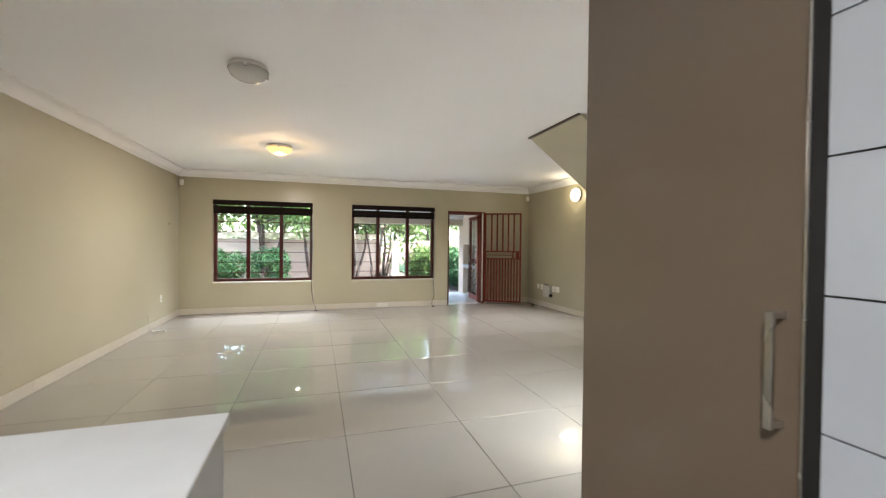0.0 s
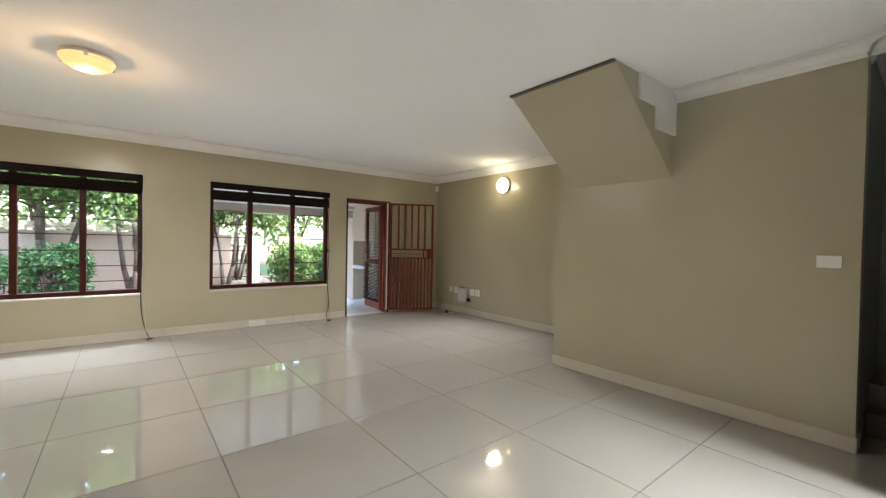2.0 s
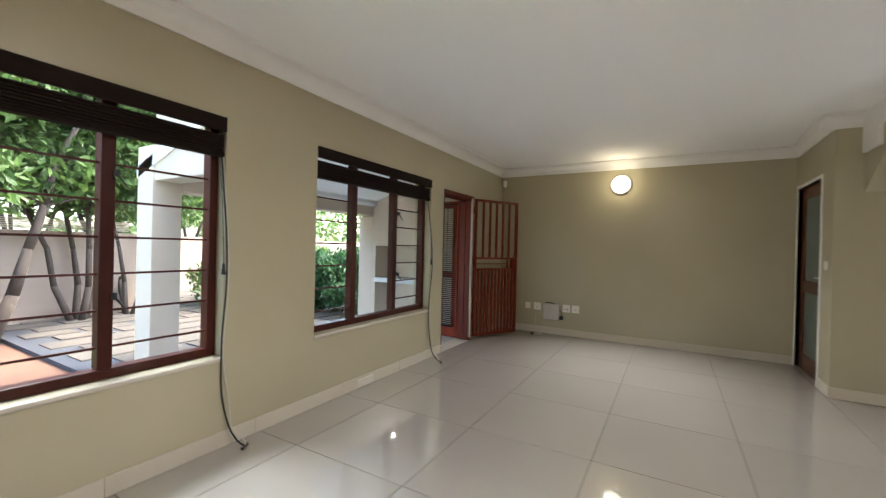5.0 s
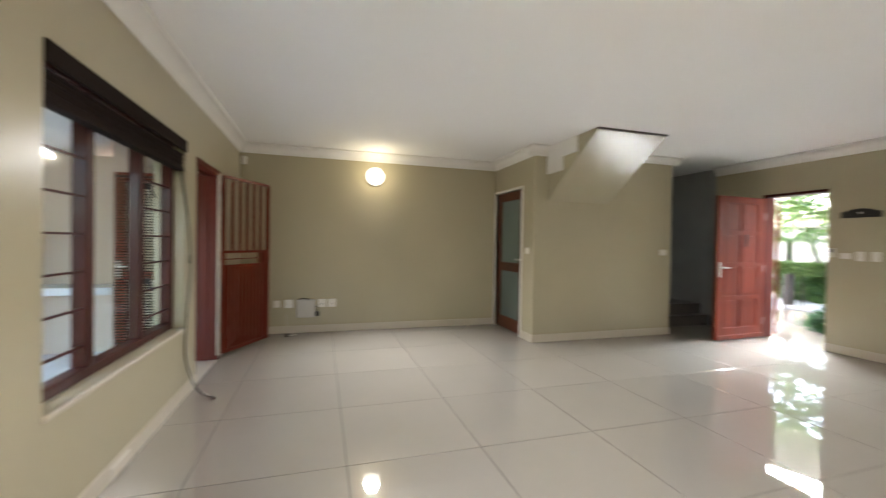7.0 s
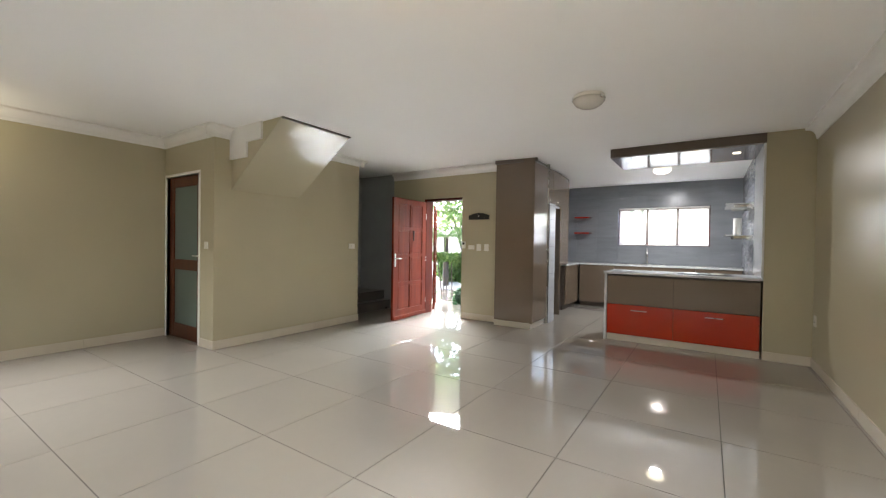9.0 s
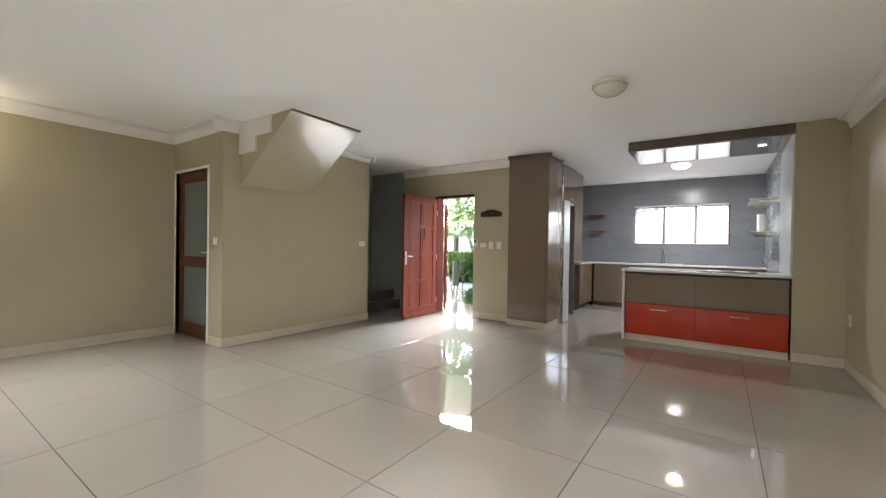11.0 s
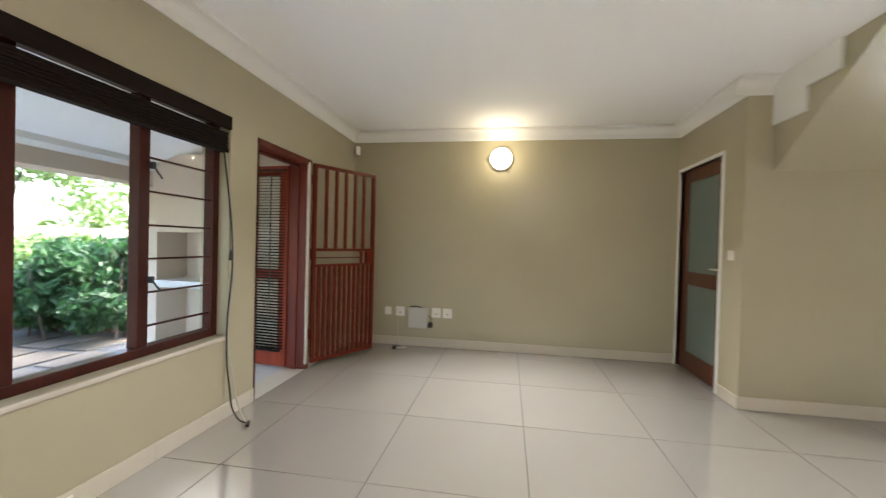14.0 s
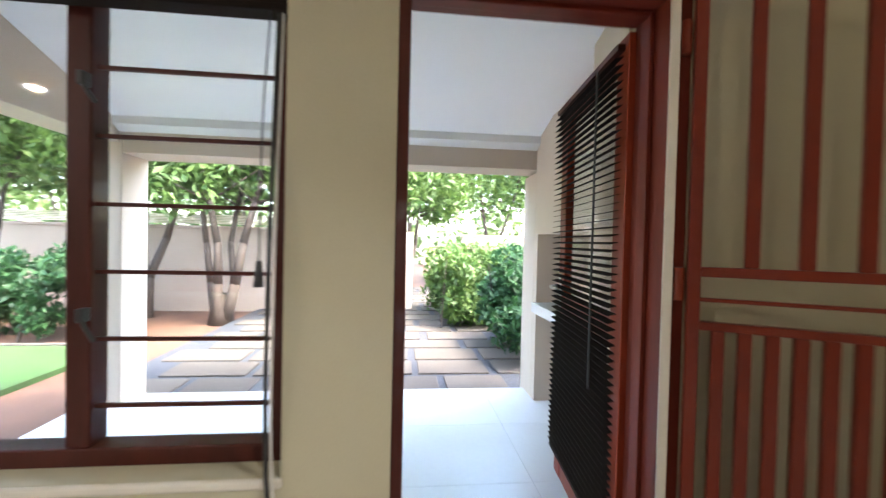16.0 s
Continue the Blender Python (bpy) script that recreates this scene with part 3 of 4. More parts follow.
k = part("lock_plate", box(LD[0] + 0.04, 0.0205, 1.02, LD[0] + 0.075, 0.026, 1.2, 0.003), M_STEEL, ldoor)
tube("lever", [(LD[0] + 0.057, 0.026, 1.13), (LD[0] + 0.057, 0.06, 1.13), (LD[0] + 0.15, 0.062, 1.13)], 0.009, M_STEEL, k)


# ---- lamps ----
def dome_lamp(name, m, glass, label, r=0.17):
    l = thing(name, label, "lamp", m)
    part("base", lathe([(r * 0.86, 0.0), (r * 0.90, 0.006), (r * 0.91, 0.020), (r * 0.90, 0.036)], 40), M_PLASTIC, l, smooth=True)
    part("shade", lathe([(r * 0.94, 0.036), (r * 0.90, 0.055), (r * 0.78, 0.082), (r * 0.55, 0.105), (r * 0.28, 0.117), (0.004, 0.12)], 40), glass, l, "domed glass shade", smooth=True)
    for a in (0, 120, 240):
        g = radians(a)
        part("clip", box(-0.012, r * 0.93, 0.02, 0.012, r * 1.0, 0.06, 0.003), M_CHROME, l).rotation_euler = (0, 0, g)
    return l


dome_lamp("ceiling_lamp", pose(1.955, -5.225, H, 180, 0, 0), M_OFF, "round ribbed glass ceiling lamp, unlit", 0.152)
dome_lamp("ceiling_lamp", pose(1.955, -2.575, H, 180, 0, 0), M_ON_WARM, "round amber glass ceiling lamp, lit", 0.18)
dome_lamp("ceiling_lamp", pose(1.7, -9.3, H, 180, 0, 0), M_ON, "round white kitchen ceiling lamp, lit", 0.16)
dome_lamp("wall_lamp", pose(7.31, -1.885, 2.36, 0, -90, 0), M_ON, "round opal glass wall lamp, lit", 0.145)


# ---- switches, sockets, small wall things ----
def plate(name, m, w, h, label, holes=0, rocker=False):
    p = thing(name, label, "socket" if holes else "switch", m)
    part("faceplate", box(-w / 2, -0.010, -h / 2, w / 2, 0.0, h / 2, 0.003), M_PLASTIC, p)
    if rocker:
        part("rocker", box(-0.012, -0.015, -0.02, 0.012, -0.0095, 0.02, 0.002), M_PLASTIC, p)
    for k in range(holes):
        a = -0.018 + 0.036 * k if holes > 1 else 0
        part("socket_hole", cyl((a, -0.0115, -0.012), (a, -0.0095, -0.012), 0.007, n=10), M_BLACK, p)
    return p


plate("light_switch", pose(6.0, -6.155, 1.27, 0, 0, -90), 0.13, 0.085, "white plastic light switch on the olive wall", rocker=True)
plate("light_switch", pose(6.17, -3.91, 1.27, 0, 0, 180), 0.085, 0.085, "white switch beside the lavatory door", rocker=True)
for x, w, h in ((4.52, 0.12, 0.075), (4.37, 0.085, 0.12), (4.22, 0.085, 0.12)):
    plate("light_switch", pose(x, -7.62, 1.28, 0, 0, 180), w, h, "white switch plate beside the front door", rocker=True)
kp = thing("intercom", "white wall intercom with dark screen at front door", "intercom", pose(4.67, -7.62, 1.32, 0, 0, 180))
part("case", box(-0.035, -0.03, -0.06, 0.035, 0.0, 0.06, 0.006), M_PLASTIC, kp)
part("screen", box(-0.022, -0.033, 0.005, 0.022, -0.0295, 0.045), M_BLACK, kp, "dark screen")
for y, h in ((-0.50, 0), (-0.66, 1), (-1.13, 2), (-1.27, 1)):
    plate("wall_socket", pose(7.31, y, 0.43, 0, 0, -90), 0.085 if y > -0.6 else 0.115, 0.10 if y > -0.6 else 0.12, "white wall socket low on the olive wall", holes=h)
bx = thing("junction_box", "grey plastic junction box under a black cable", "box", pose(7.31, -0.90, 0.36, 0, 0, -90))
part("case", box(-0.125, -0.06, -0.13, 0.125, 0.0, 0.13, 0.008), M_GREYBOX, bx)
part("lid_seam", box(-0.115, -0.063, -0.12, 0.115, -0.0595, 0.12, 0.002), M_GREYBOX, bx)
tube("cable", [(-0.11, -0.02, 0.125), (-0.07, -0.045, 0.146), (0.0, -0.05, 0.146), (0.05, -0.02, 0.128)], 0.008, M_BLACK, bx)
pl = thing("power_plug", "black power plug hanging under the socket", "plug", pose(7.30, -1.06, 0.28, 0, 0, -90))
part("body", box(-0.028, -0.06, -0.03, 0.028, 0.0, 0.03, 0.008), M_BLACK, pl)
tube("wire", [(0.0, -0.03, 0.03), (0.01, -0.035, 0.08), (-0.04, -0.02, 0.12)], 0.005, M_BLACK, pl)
fp = thing("cable_end", "loose wire with black plug lying on floor", "cable", pose(7.08, -0.66, 0.0))
part("plug", box(-0.03, -0.02, 0.0, 0.03, 0.025, 0.045, 0.008), M_BLACK, fp)
tube("wire", [(0.0, 0.0, 0.02), (0.05, -0.09, 0.008), (0.10, -0.12, 0.006), (0.15, -0.05, 0.008), (0.205, 0.0, 0.03), (0.222, 0.03, 0.30)], 0.004, M_GREYBOX, fp)
plate("wall_socket", pose(0.0, -0.91, 0.43, 0, 0, 90), 0.085, 0.12, "white wall socket low on the olive wall", holes=1)
plate("wall_socket", pose(0.0, -7.38, 0.54, 0, 0, 90), 0.11, 0.12, "white wall socket near the pier", holes=1)
vent = thing("air_vent", "small cream air vent in the skirting", "vent", pose(3.80, -0.012, 0.045))
part("grille_frame", box(-0.11, -0.008, -0.035, 0.11, 0.0, 0.04, 0.002), M_PLASTIC, vent)
for i in range(4):
    part("slat", box(-0.10, -0.011, -0.026 + 0.016 * i, 0.10, -0.0075, -0.018 + 0.016 * i), M_SKIRT, vent)
lc = thing("loose_cable", "white cable coil lying on floor by wall", "cable", pose(0.12, -1.52, 0.0))
tube("wire", [(-0.12, 0.1, 0.25), (-0.10, 0.1, 0.05), (-0.06, 0.1, 0.006), (0.05, 0.04, 0.006), (0.10, -0.06, 0.008), (0.02, -0.09, 0.006), (0.0, 0.02, 0.012), (0.12, 0.04, 0.012), (0.16, -0.05, 0.006)], 0.006, M_GREYBOX, lc)
for x, y, a in ((7.25, -0.06, 45), (0.06, -0.06, -45)):
    al = thing("alarm_sensor", "small white alarm sensor high in the corner", "sensor", pose(x, y, 2.47, 0, 0, a), group="alarm sensors")
    part("case", prism([(-0.03, 0.03), (0.03, 0.03), (0.025, -0.025), (-0.025, -0.025)], "z", -0.055, 0.05), M_PLASTIC, al)
    part("lens", box(-0.018, -0.028, -0.03, 0.018, -0.024, 0.0), M_WHITE, al)
sg = thing("wall_plaque", "dark wooden plaque with arched top on the wall", "plaque", pose(4.375, -7.62, 1.825, 0, 0, 180))
part("board", prism([(-0.2, -0.055), (0.2, -0.055), (0.2, 0.02), (0.15, 0.03), (0.10, 0.05), (0.0, 0.062), (-0.10, 0.05), (-0.15, 0.03), (-0.2, 0.02)], "y", -0.02, 0.0), M_BLACK, sg)
part("badge", cyl((0, -0.024, 0.005), (0, -0.019, 0.005), 0.014, n=12), M_STEEL, sg)
for i in range(3):
    part("key_hook", cyl((-0.12 + 0.12 * i, -0.045, -0.03), (-0.12 + 0.12 * i, -0.018, -0.025), 0.005, n=8), M_BLACK, sg)

# ---- kitchen ----
isl = thing("kitchen_island", "kitchen island with taupe and red gloss drawer fronts", "kitchen island")
part("body", box(0.47, -8.18, 0.09, 2.21, -7.54, 0.925), M_TAUPE_DARK, isl)
part("plinth", box(0.47, -8.14, 0.0, 2.21, -7.545, 0.09), M_SKIRT, isl, "cream plinth")
part("end_panel", box(2.213, -8.2, 0.0, 2.245, -7.50, 0.945, 0.003), M_STONE, isl, "white end panel")
for x0, x1 in ((0.475, 1.378), (1.382, 2.208)):
    part("drawer_front", box(x0, -7.538, 0.525, x1, -7.518, 0.92, 0.003), M_TAUPE, isl, "taupe gloss drawer front")
    d = part("drawer_front", box(x0, -7.538, 0.095, x1, -7.518, 0.515, 0.003), M_RED, isl, "red gloss drawer front")
    part("handle", box((x0 + x1) / 2 - 0.10, -7.505, 0.44, (x0 + x1) / 2 + 0.10, -7.495, 0.45, 0.002), M_STEEL, d)
    for a in (-0.09, 0.08):
        part("handle_post", box((x0 + x1) / 2 + a, -7.518, 0.441, (x0 + x1) / 2 + a + 0.01, -7.505, 0.449), M_STEEL, d)
top = part("island_worktop", box(0.455, -8.22, 0.946, 2.255, -7.48, 0.976, 0.004), M_STONE)
tagged(top, "white quartz worktop on the island", "worktop")
hob = thing("hob", "black glass hob set in the island worktop", "hob")
part("glass_top", box(0.75, -8.12, 0.976, 1.35, -7.70, 0.984, 0.003), M_BLACK, hob)
for a, b in ((0.9, -8.0), (1.2, -8.0), (0.9, -7.82), (1.2, -7.82)):
    part("ring", lathe([(0.08, 0.984), (0.08, 0.9855), (0.074, 0.9855)], 24, Matrix.Translation((a, b, 0))), M_GREYBOX, hob)

blk = thing("ceiling_bulkhead", "taupe gloss canopy panel under ceiling above island", "bulkhead")
part("fascia", box(0.45, -7.54, 2.60, 2.20, -7.50, H - 0.001, 0.003), M_TAUPE_DARK, blk)
part("gloss_underside", box(0.45, -8.55, 2.595, 2.20, -7.54, 2.64, 0.003), M_TAUPE, blk, "mirror-gloss underside")
part("fascia", box(2.17, -8.55, 2.64, 2.20, -7.54, H - 0.001), M_TAUPE_DARK, blk)
part("fascia", box(0.45, -8.55, 2.64, 2.17, -8.52, H - 0.001), M_TAUPE_DARK, blk)
part("downlight", cyl((0.72, -7.95, 2.588), (0.72, -7.95, 2.596), 0.045, n=20), M_ON, blk, "small lit downlight")
pp = tagged(part("tall_side_panel", box(0.452, -8.55, 0.98, 0.475, -7.50, 2.594, 0.003), M_STONE), "tall pale gloss panel on the pier side", "panel")

cup = thing("tall_cupboard", "tall taupe gloss cupboard with steel handle", "cupboard")
part("carcass", box(3.325, -8.08, 0.10, 3.97, -7.47, 2.70), M_TAUPE_DARK, cup)
part("side_panel", box(3.31, -7.47, 0.08, 3.97, -7.448, 2.715, 0.003), M_TAUPE, cup)
cd = part("cupboard_door", box(3.30, -8.0825, 0.10, 3.322, -7.452, 2.65, 0.003), M_TAUPE, cup, "taupe gloss door")
part("handle", box(3.262, -8.050, 1.054, 3.272, -8.036, 1.275, 0.0015), M_STEEL, cd, "square steel bar handle")
for z in (1.054, 1.263):
    part("handle_post", box(3.270, -8.050, z, 3.30, -8.036, z + 0.012), M_STEEL, cd)
part("plinth", box(3.33, -8.07, 0.0, 3.97, -7.44, 0.09, 0.003), M_SKIRT, cup)
part("top_moulding", prism([(3.27, -7.47), (3.97, -7.40), (3.97, -7.47)], "z", 2.66, 2.718), M_TAUPE_DARK, cup)
part("edge_strip", box(3.286, -8.0885, 0.0, 3.34, -8.083, 2.718, 0.001), M_STEEL, cup, "aluminium edge strip")
part("dark_edge", box(3.288, -8.1185, 0.0, 3.34, -8.0886, 2.718, 0.002), M_BLACK, cup, "black edge band")
part("inner_panel", box(3.341, -8.108, 0.0, 4.09, -8.086, 2.60), M_TAUPE_DARK, cup)

uc = thing("wall_cabinet", "taupe gloss cabinet above the fridge niche", "cabinet")
part("body", box(3.40, -9.05, 2.07, 4.09, -8.142, 2.70), M_TAUPE_DARK, uc)
for y0, y1 in ((-9.05, -8.59), (-8.58, -8.145)):
    d = part("cabinet_door", box(3.375, y0, 2.07, 3.40, y1, 2.70, 0.003), M_TAUPE, uc)
    part("handle", box(3.35, y0 + 0.2, 2.13, 3.36, y0 + 0.3, 2.14), M_STEEL, d)
part("light_strip", box(3.40, -9.05, 2.04, 3.46, -8.44, 2.068), M_STONE, uc)
pt = thing("oven_cupboard", "tall taupe end panel with steel trimmed unit beside niche", "cupboard")
part("panel", box(3.38, -9.085, 0.0, 4.09, -9.055, 2.70, 0.003), M_TAUPE, pt)
part("carcass", box(3.42, -9.65, 0.94, 4.09, -9.09, 2.70), M_TAUPE_DARK, pt)
part("unit_door", box(3.395, -9.64, 0.96, 3.418, -9.09, 2.68, 0.003), M_TAUPE, pt)

for i, (x0, x1) in enumerate(((0.47, 1.2), (1.21, 1.94), (1.95, 2.68), (2.69, 3.41))):
    b = thing("base_cabinet", "taupe gloss base cabinet under the back window", "cabinet", group="back base cabinets")
    part("body", box(x0, -11.18, 0.1, x1, -10.64, 0.92), M_TAUPE_DARK, b)
    part("cabinet_door", box(x0 + 0.003, -10.638, 0.105, x1 - 0.003, -10.618, 0.915, 0.003), M_TAUPE, b)
    part("plinth", box(x0, -11.1, 0.0, x1, -10.68, 0.1), M_TAUPE_DARK, b)
for y0, y1 in ((-10.6, -10.13), (-10.12, -9.66)):
    b = thing("base_cabinet", "taupe gloss base cabinet along the side wall", "cabinet", group="side base cabinets")
    part("body", box(3.46, y0, 0.1, 4.09, y1, 0.92), M_TAUPE_DARK, b)
    part("cabinet_door", box(3.435, y0 + 0.003, 0.105, 3.458, y1 - 0.003, 0.915, 0.003), M_TAUPE, b)
    part("plinth", box(3.5, y0, 0.0, 4.09, y1, 0.1), M_TAUPE_DARK, b)
bm = bmesh.new()
add_box(bm, 0.455, -11.198, 0.922, 4.095, -10.60, 0.955, 0.003)
add_box(bm, 3.42, -10.60, 0.922, 4.095, -9.66, 0.955, 0.003)
tagged(part("back_worktop", bm, M_STONE), "white quartz worktop along the kitchen walls", "worktop")
tp = thing("kitchen_tap", "chrome mixer tap with arched spout", "tap", pose(2.10, -11.08, 0.955))
part("base", cyl((0, 0, 0), (0, 0, 0.07), 0.024, 0.02), M_CHROME, tp)
tube("spout", [(0, 0, 0.06), (0, 0, 0.26), (0, 0.08, 0.34), (0, 0.16, 0.30), (0, 0.17, 0.24)], 0.012, M_CHROME, tp)
sk = thing("sink", "stainless sink set in the back worktop", "sink")
part("bowl", box(1.75, -11.05, 0.9555, 2.45, -10.70, 0.961, 0.004), M_STEEL, sk)
for z in (1.52, 1.98):
    s = thing("glass_shelf", "narrow glass and chrome shelf on kitchen wall", "shelf", group="glass shelves")
    part("shelf_board", box(0.476, -9.6, z, 0.80, -8.6, z + 0.012), M_STONE, s)
    part("front_rail", box(0.795, -9.6, z - 0.006, 0.807, -8.6, z + 0.018, 0.002), M_CHROME, s, "chrome front rail")
    for y in (-9.5, -8.7):
        part("bracket", box(0.45, y, z - 0.04, 0.70, y + 0.02, z, 0.002), M_CHROME, s)
bt = thing("kitchen_roll", "white paper roll standing on the lower shelf", "paper roll", pose(0.64, -9.0, 1.532))
part("roll", cyl((0, 0, 0), (0, 0, 0.26), 0.055, n=24), M_WHITE, bt)
part("core", cyl((0, 0, 0.26), (0, 0, 0.263), 0.02, n=16), M_GREYBOX, bt)
for z in (1.62, 1.98):
    s = tagged(part("red_shelf", box(3.30, -11.19, z, 3.64, -10.95, z + 0.03, 0.003), M_RED), "small red gloss corner shelf", "shelf", group="red shelves")

kwin = thing("window_3", "white-lit kitchen window with three panes and blind", "window", kind="structure")
bm = bmesh.new()
for a, b, c, d in ((KW[0], KW[2], KW[0] + 0.05, KW[3]), (KW[1] - 0.05, KW[2], KW[1], KW[3]), (KW[0] + 0.05, KW[2], KW[1] - 0.05, KW[2] + 0.05), (KW[0] + 0.05, KW[3] - 0.05, KW[1] - 0.05, KW[3])):
    add_box(bm, a, -11.36, b, c, -11.30, d, 0.004)
part("window_frame", bm, M_TIMBER, kwin)
for x in (1.56, 2.14):
    part("mullion", box(x - 0.025, -11.355, KW[2] + 0.05, x + 0.025, -11.305, KW[3] - 0.05, 0.004), M_TAUPE_DARK, kwin)
for a, b in ((KW[0] + 0.05, 1.535), (1.585, 2.115), (2.165, KW[1] - 0.05)):
    p = part("pane", box(a, -11.334, KW[2] + 0.05, b, -11.33, KW[3] - 0.05), M_GLASS, kwin)
    p.visible_shadow = False
kb = thing("kitchen_blind", "thin white venetian blind over the kitchen window", "blind")
part("head_rail", box(KW[0] + 0.01, -11.28, KW[3] - 0.035, KW[1] - 0.01, -11.22, KW[3] - 0.003, 0.003), M_WHITE, kb)
for k in range(29):
    z = KW[3] - 0.06 - 0.0265 * k
    for a, b in ((KW[0] + 0.02, 1.53), (1.59, 2.11), (2.17, KW[1] - 0.02)):
        part("slat", box(a, -0.011, -0.001, b, 0.011, 0.001), M_SLAT, kb).matrix_local = pose(0, -11.25, z, 42, 0, 0)
part("bottom_rail", box(KW[0] + 0.02, -11.262, KW[2] + 0.01, KW[1] - 0.02, -11.238, KW[2] + 0.025, 0.003), M_WHITE, kb)


# ---- outside: garden and patio ----
g = thing("ground", "garden ground of lawn and soil reaching the horizon", "ground", kind="structure")
bm = bmesh.new()
add_box(bm, -300, -300, -0.30, 300, 300, -0.13)
part("soil", bm, M_SOIL, g)
part("lawn", box(-8, 0.3, -0.13, 1.9, 4.05, -0.075), M_GRASS, g, "mown green lawn")
part("front_lawn", box(-6, -11.0, -0.13, 30, -7.86, -0.07), M_GRASS, g, "sunlit front lawn")
part("driveway", box(3.0, -18.9, -0.13, 24, -11.0, -0.06), M_DRIVE, g, "pale sunlit driveway")

patio = thing("patio_floor", "pale tiled patio floor beyond the garden door", "patio", kind="structure")
part("slab", box(2.9, T, -0.13, 7.6, 2.33, -0.024), M_PATIO, patio)
ptile = None
for i in range(6):
    for k in range(3):
        if ptile is None:
            o = part("patio_tile", box(-0.3905, -0.349, -0.02, 0.3905, 0.349, 0.0), M_PATIO, patio)
            ptile = o.data
        else:
            o = new("patio_tile", ptile)
            o.parent = patio
        o.location = (2.9 + 0.7825 * (i + 0.5), T + 0.70 * (k + 0.5), -0.02)

ps = thing("patio_structure", "cream plastered patio columns and beams", "patio")
part("column", box(2.88, 2.10, -0.13, 3.17, 2.42, 2.35, 0.01), M_EXT, ps)
part("column", box(6.40, 2.10, -0.13, 6.72, 2.42, 1.88, 0.01), M_EXT, ps)
part("beam", box(3.17, 2.10, 1.90, 7.6, 2.42, 2.35, 0.006), M_EXT, ps)
part("beam", box(2.90, T, 1.98, 3.15, 2.10, 2.9, 0.006), M_EXT, ps)
part("patio_roof", prism([(2.44, 2.02), (2.44, 2.14), (T, 2.90), (T, 2.76)], "x", 2.88, 7.6), M_CEIL, ps, "white sloped patio ceiling")
part("roof_trim", prism([(2.10, 2.06), (2.02, 2.10), (2.02, 2.16), (2.10, 2.14)], "x", 3.15, 6.40), M_WHITE, ps)

br = thing("braai", "cream plastered built-in barbecue niche with white slab", "barbecue")
for nm, y0, y1, z0, z1 in (("cheek", 0.752, 1.12, -0.03, 2.5), ("cheek", 2.03, 2.098, -0.03, 2.1), ("hood", 1.12, 2.03, 1.36, 2.25)):
    part(nm, box(6.40, y0, z0, 7.1, y1, z1), M_EXT, br)
part("back", box(6.85, 1.12, -0.03, 7.1, 2.03, 1.36), M_EXT, br)
part("slab", box(6.36, 1.12, 0.72, 6.85, 2.03, 0.80, 0.006), M_STONE, br, "white slab shelf")
tagged(part("wall_patio", box(6.42, T, -0.1, 7.6, 0.75, 2.8), M_EXT), "cream plastered patio side wall", "wall", kind="structure")

rng = random.Random(4)
pv = thing("paving", "sandstone pavers set in blue-grey pebbles", "paving", kind="structure")
part("pebble_bed", box(2.6, 2.34, -0.13, 7.2, 10.5, -0.075), M_PEBBLE, pv)
y = 2.42
row = 0
while y < 10.2:
    d = rng.uniform(0.36, 0.44)
    x = 2.75 + (row % 2) * 0.25 + (0.10 * max(0, y - 6))
    while x < 6.35:
        w = rng.uniform(0.55, 0.85)
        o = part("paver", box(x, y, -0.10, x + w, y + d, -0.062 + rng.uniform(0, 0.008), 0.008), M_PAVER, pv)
        x += w + rng.uniform(0.06, 0.12)
    y += d + 0.07
    row += 1

gw = thing("garden_wall", "pale ochre plastered boundary wall behind the trees", "garden wall")
part("wall_run", box(-14, 6.75, -0.13, 4.7, 6.95, 1.42), M_GARDENWALL, gw)
part("coping", box(-14, 6.72, 1.42, 4.7, 6.98, 1.48, 0.01), M_GARDENWALL, gw)
part("wall_run", box(-14.2, 0, -0.13, -14, 6.95, 1.42), M_GARDENWALL, gw)
for k in range(6):
    part("fence_rail", box(-4, 6.84, 1.52 + 0.03 * k, 4.6, 6.86, 1.54 + 0.03 * k), M_EXT, gw)
part("wall_run", box(6.9, 9.6, -0.13, 16, 9.8, 1.42), M_GARDENWALL, gw)
part("coping", box(6.9, 9.57, 1.42, 16, 9.83, 1.48, 0.01), M_GARDENWALL, gw)
part("pillar", box(5.25, 6.75, -0.13, 5.5, 7.0, 1.45, 0.01), M_EXT, gw)
part("lawn_edge", box(-8, 4.05, -0.13, 1.95, 4.12, -0.05, 0.01), M_PAVER, gw)


def leaves(bm, rnd, centre, radius, n, size, flat=1.0):
    cx, cy, cz = centre
    for _ in range(n):
        while True:
            p = Vector((rnd.uniform(-1, 1), rnd.uniform(-1, 1), rnd.uniform(-1, 1)))
            if 0.15 < p.length < 1:
                break
        p = Vector((cx + p.x * radius, cy + p.y * radius, cz + p.z * radius * flat))
        s = size * rnd.uniform(0.6, 1.3)
        r = Euler((rnd.uniform(-1.2, 1.2), rnd.uniform(-1.2, 1.2), rnd.uniform(0, 6.28))).to_matrix()
        q = [p + r @ Vector(c) for c in ((-s, 0, 0), (0, -s * 0.42, 0.1 * s), (s, 0, 0), (0, s * 0.42, 0.1 * s))]
        bm.faces.new([bm.verts.new(c) for c in q])


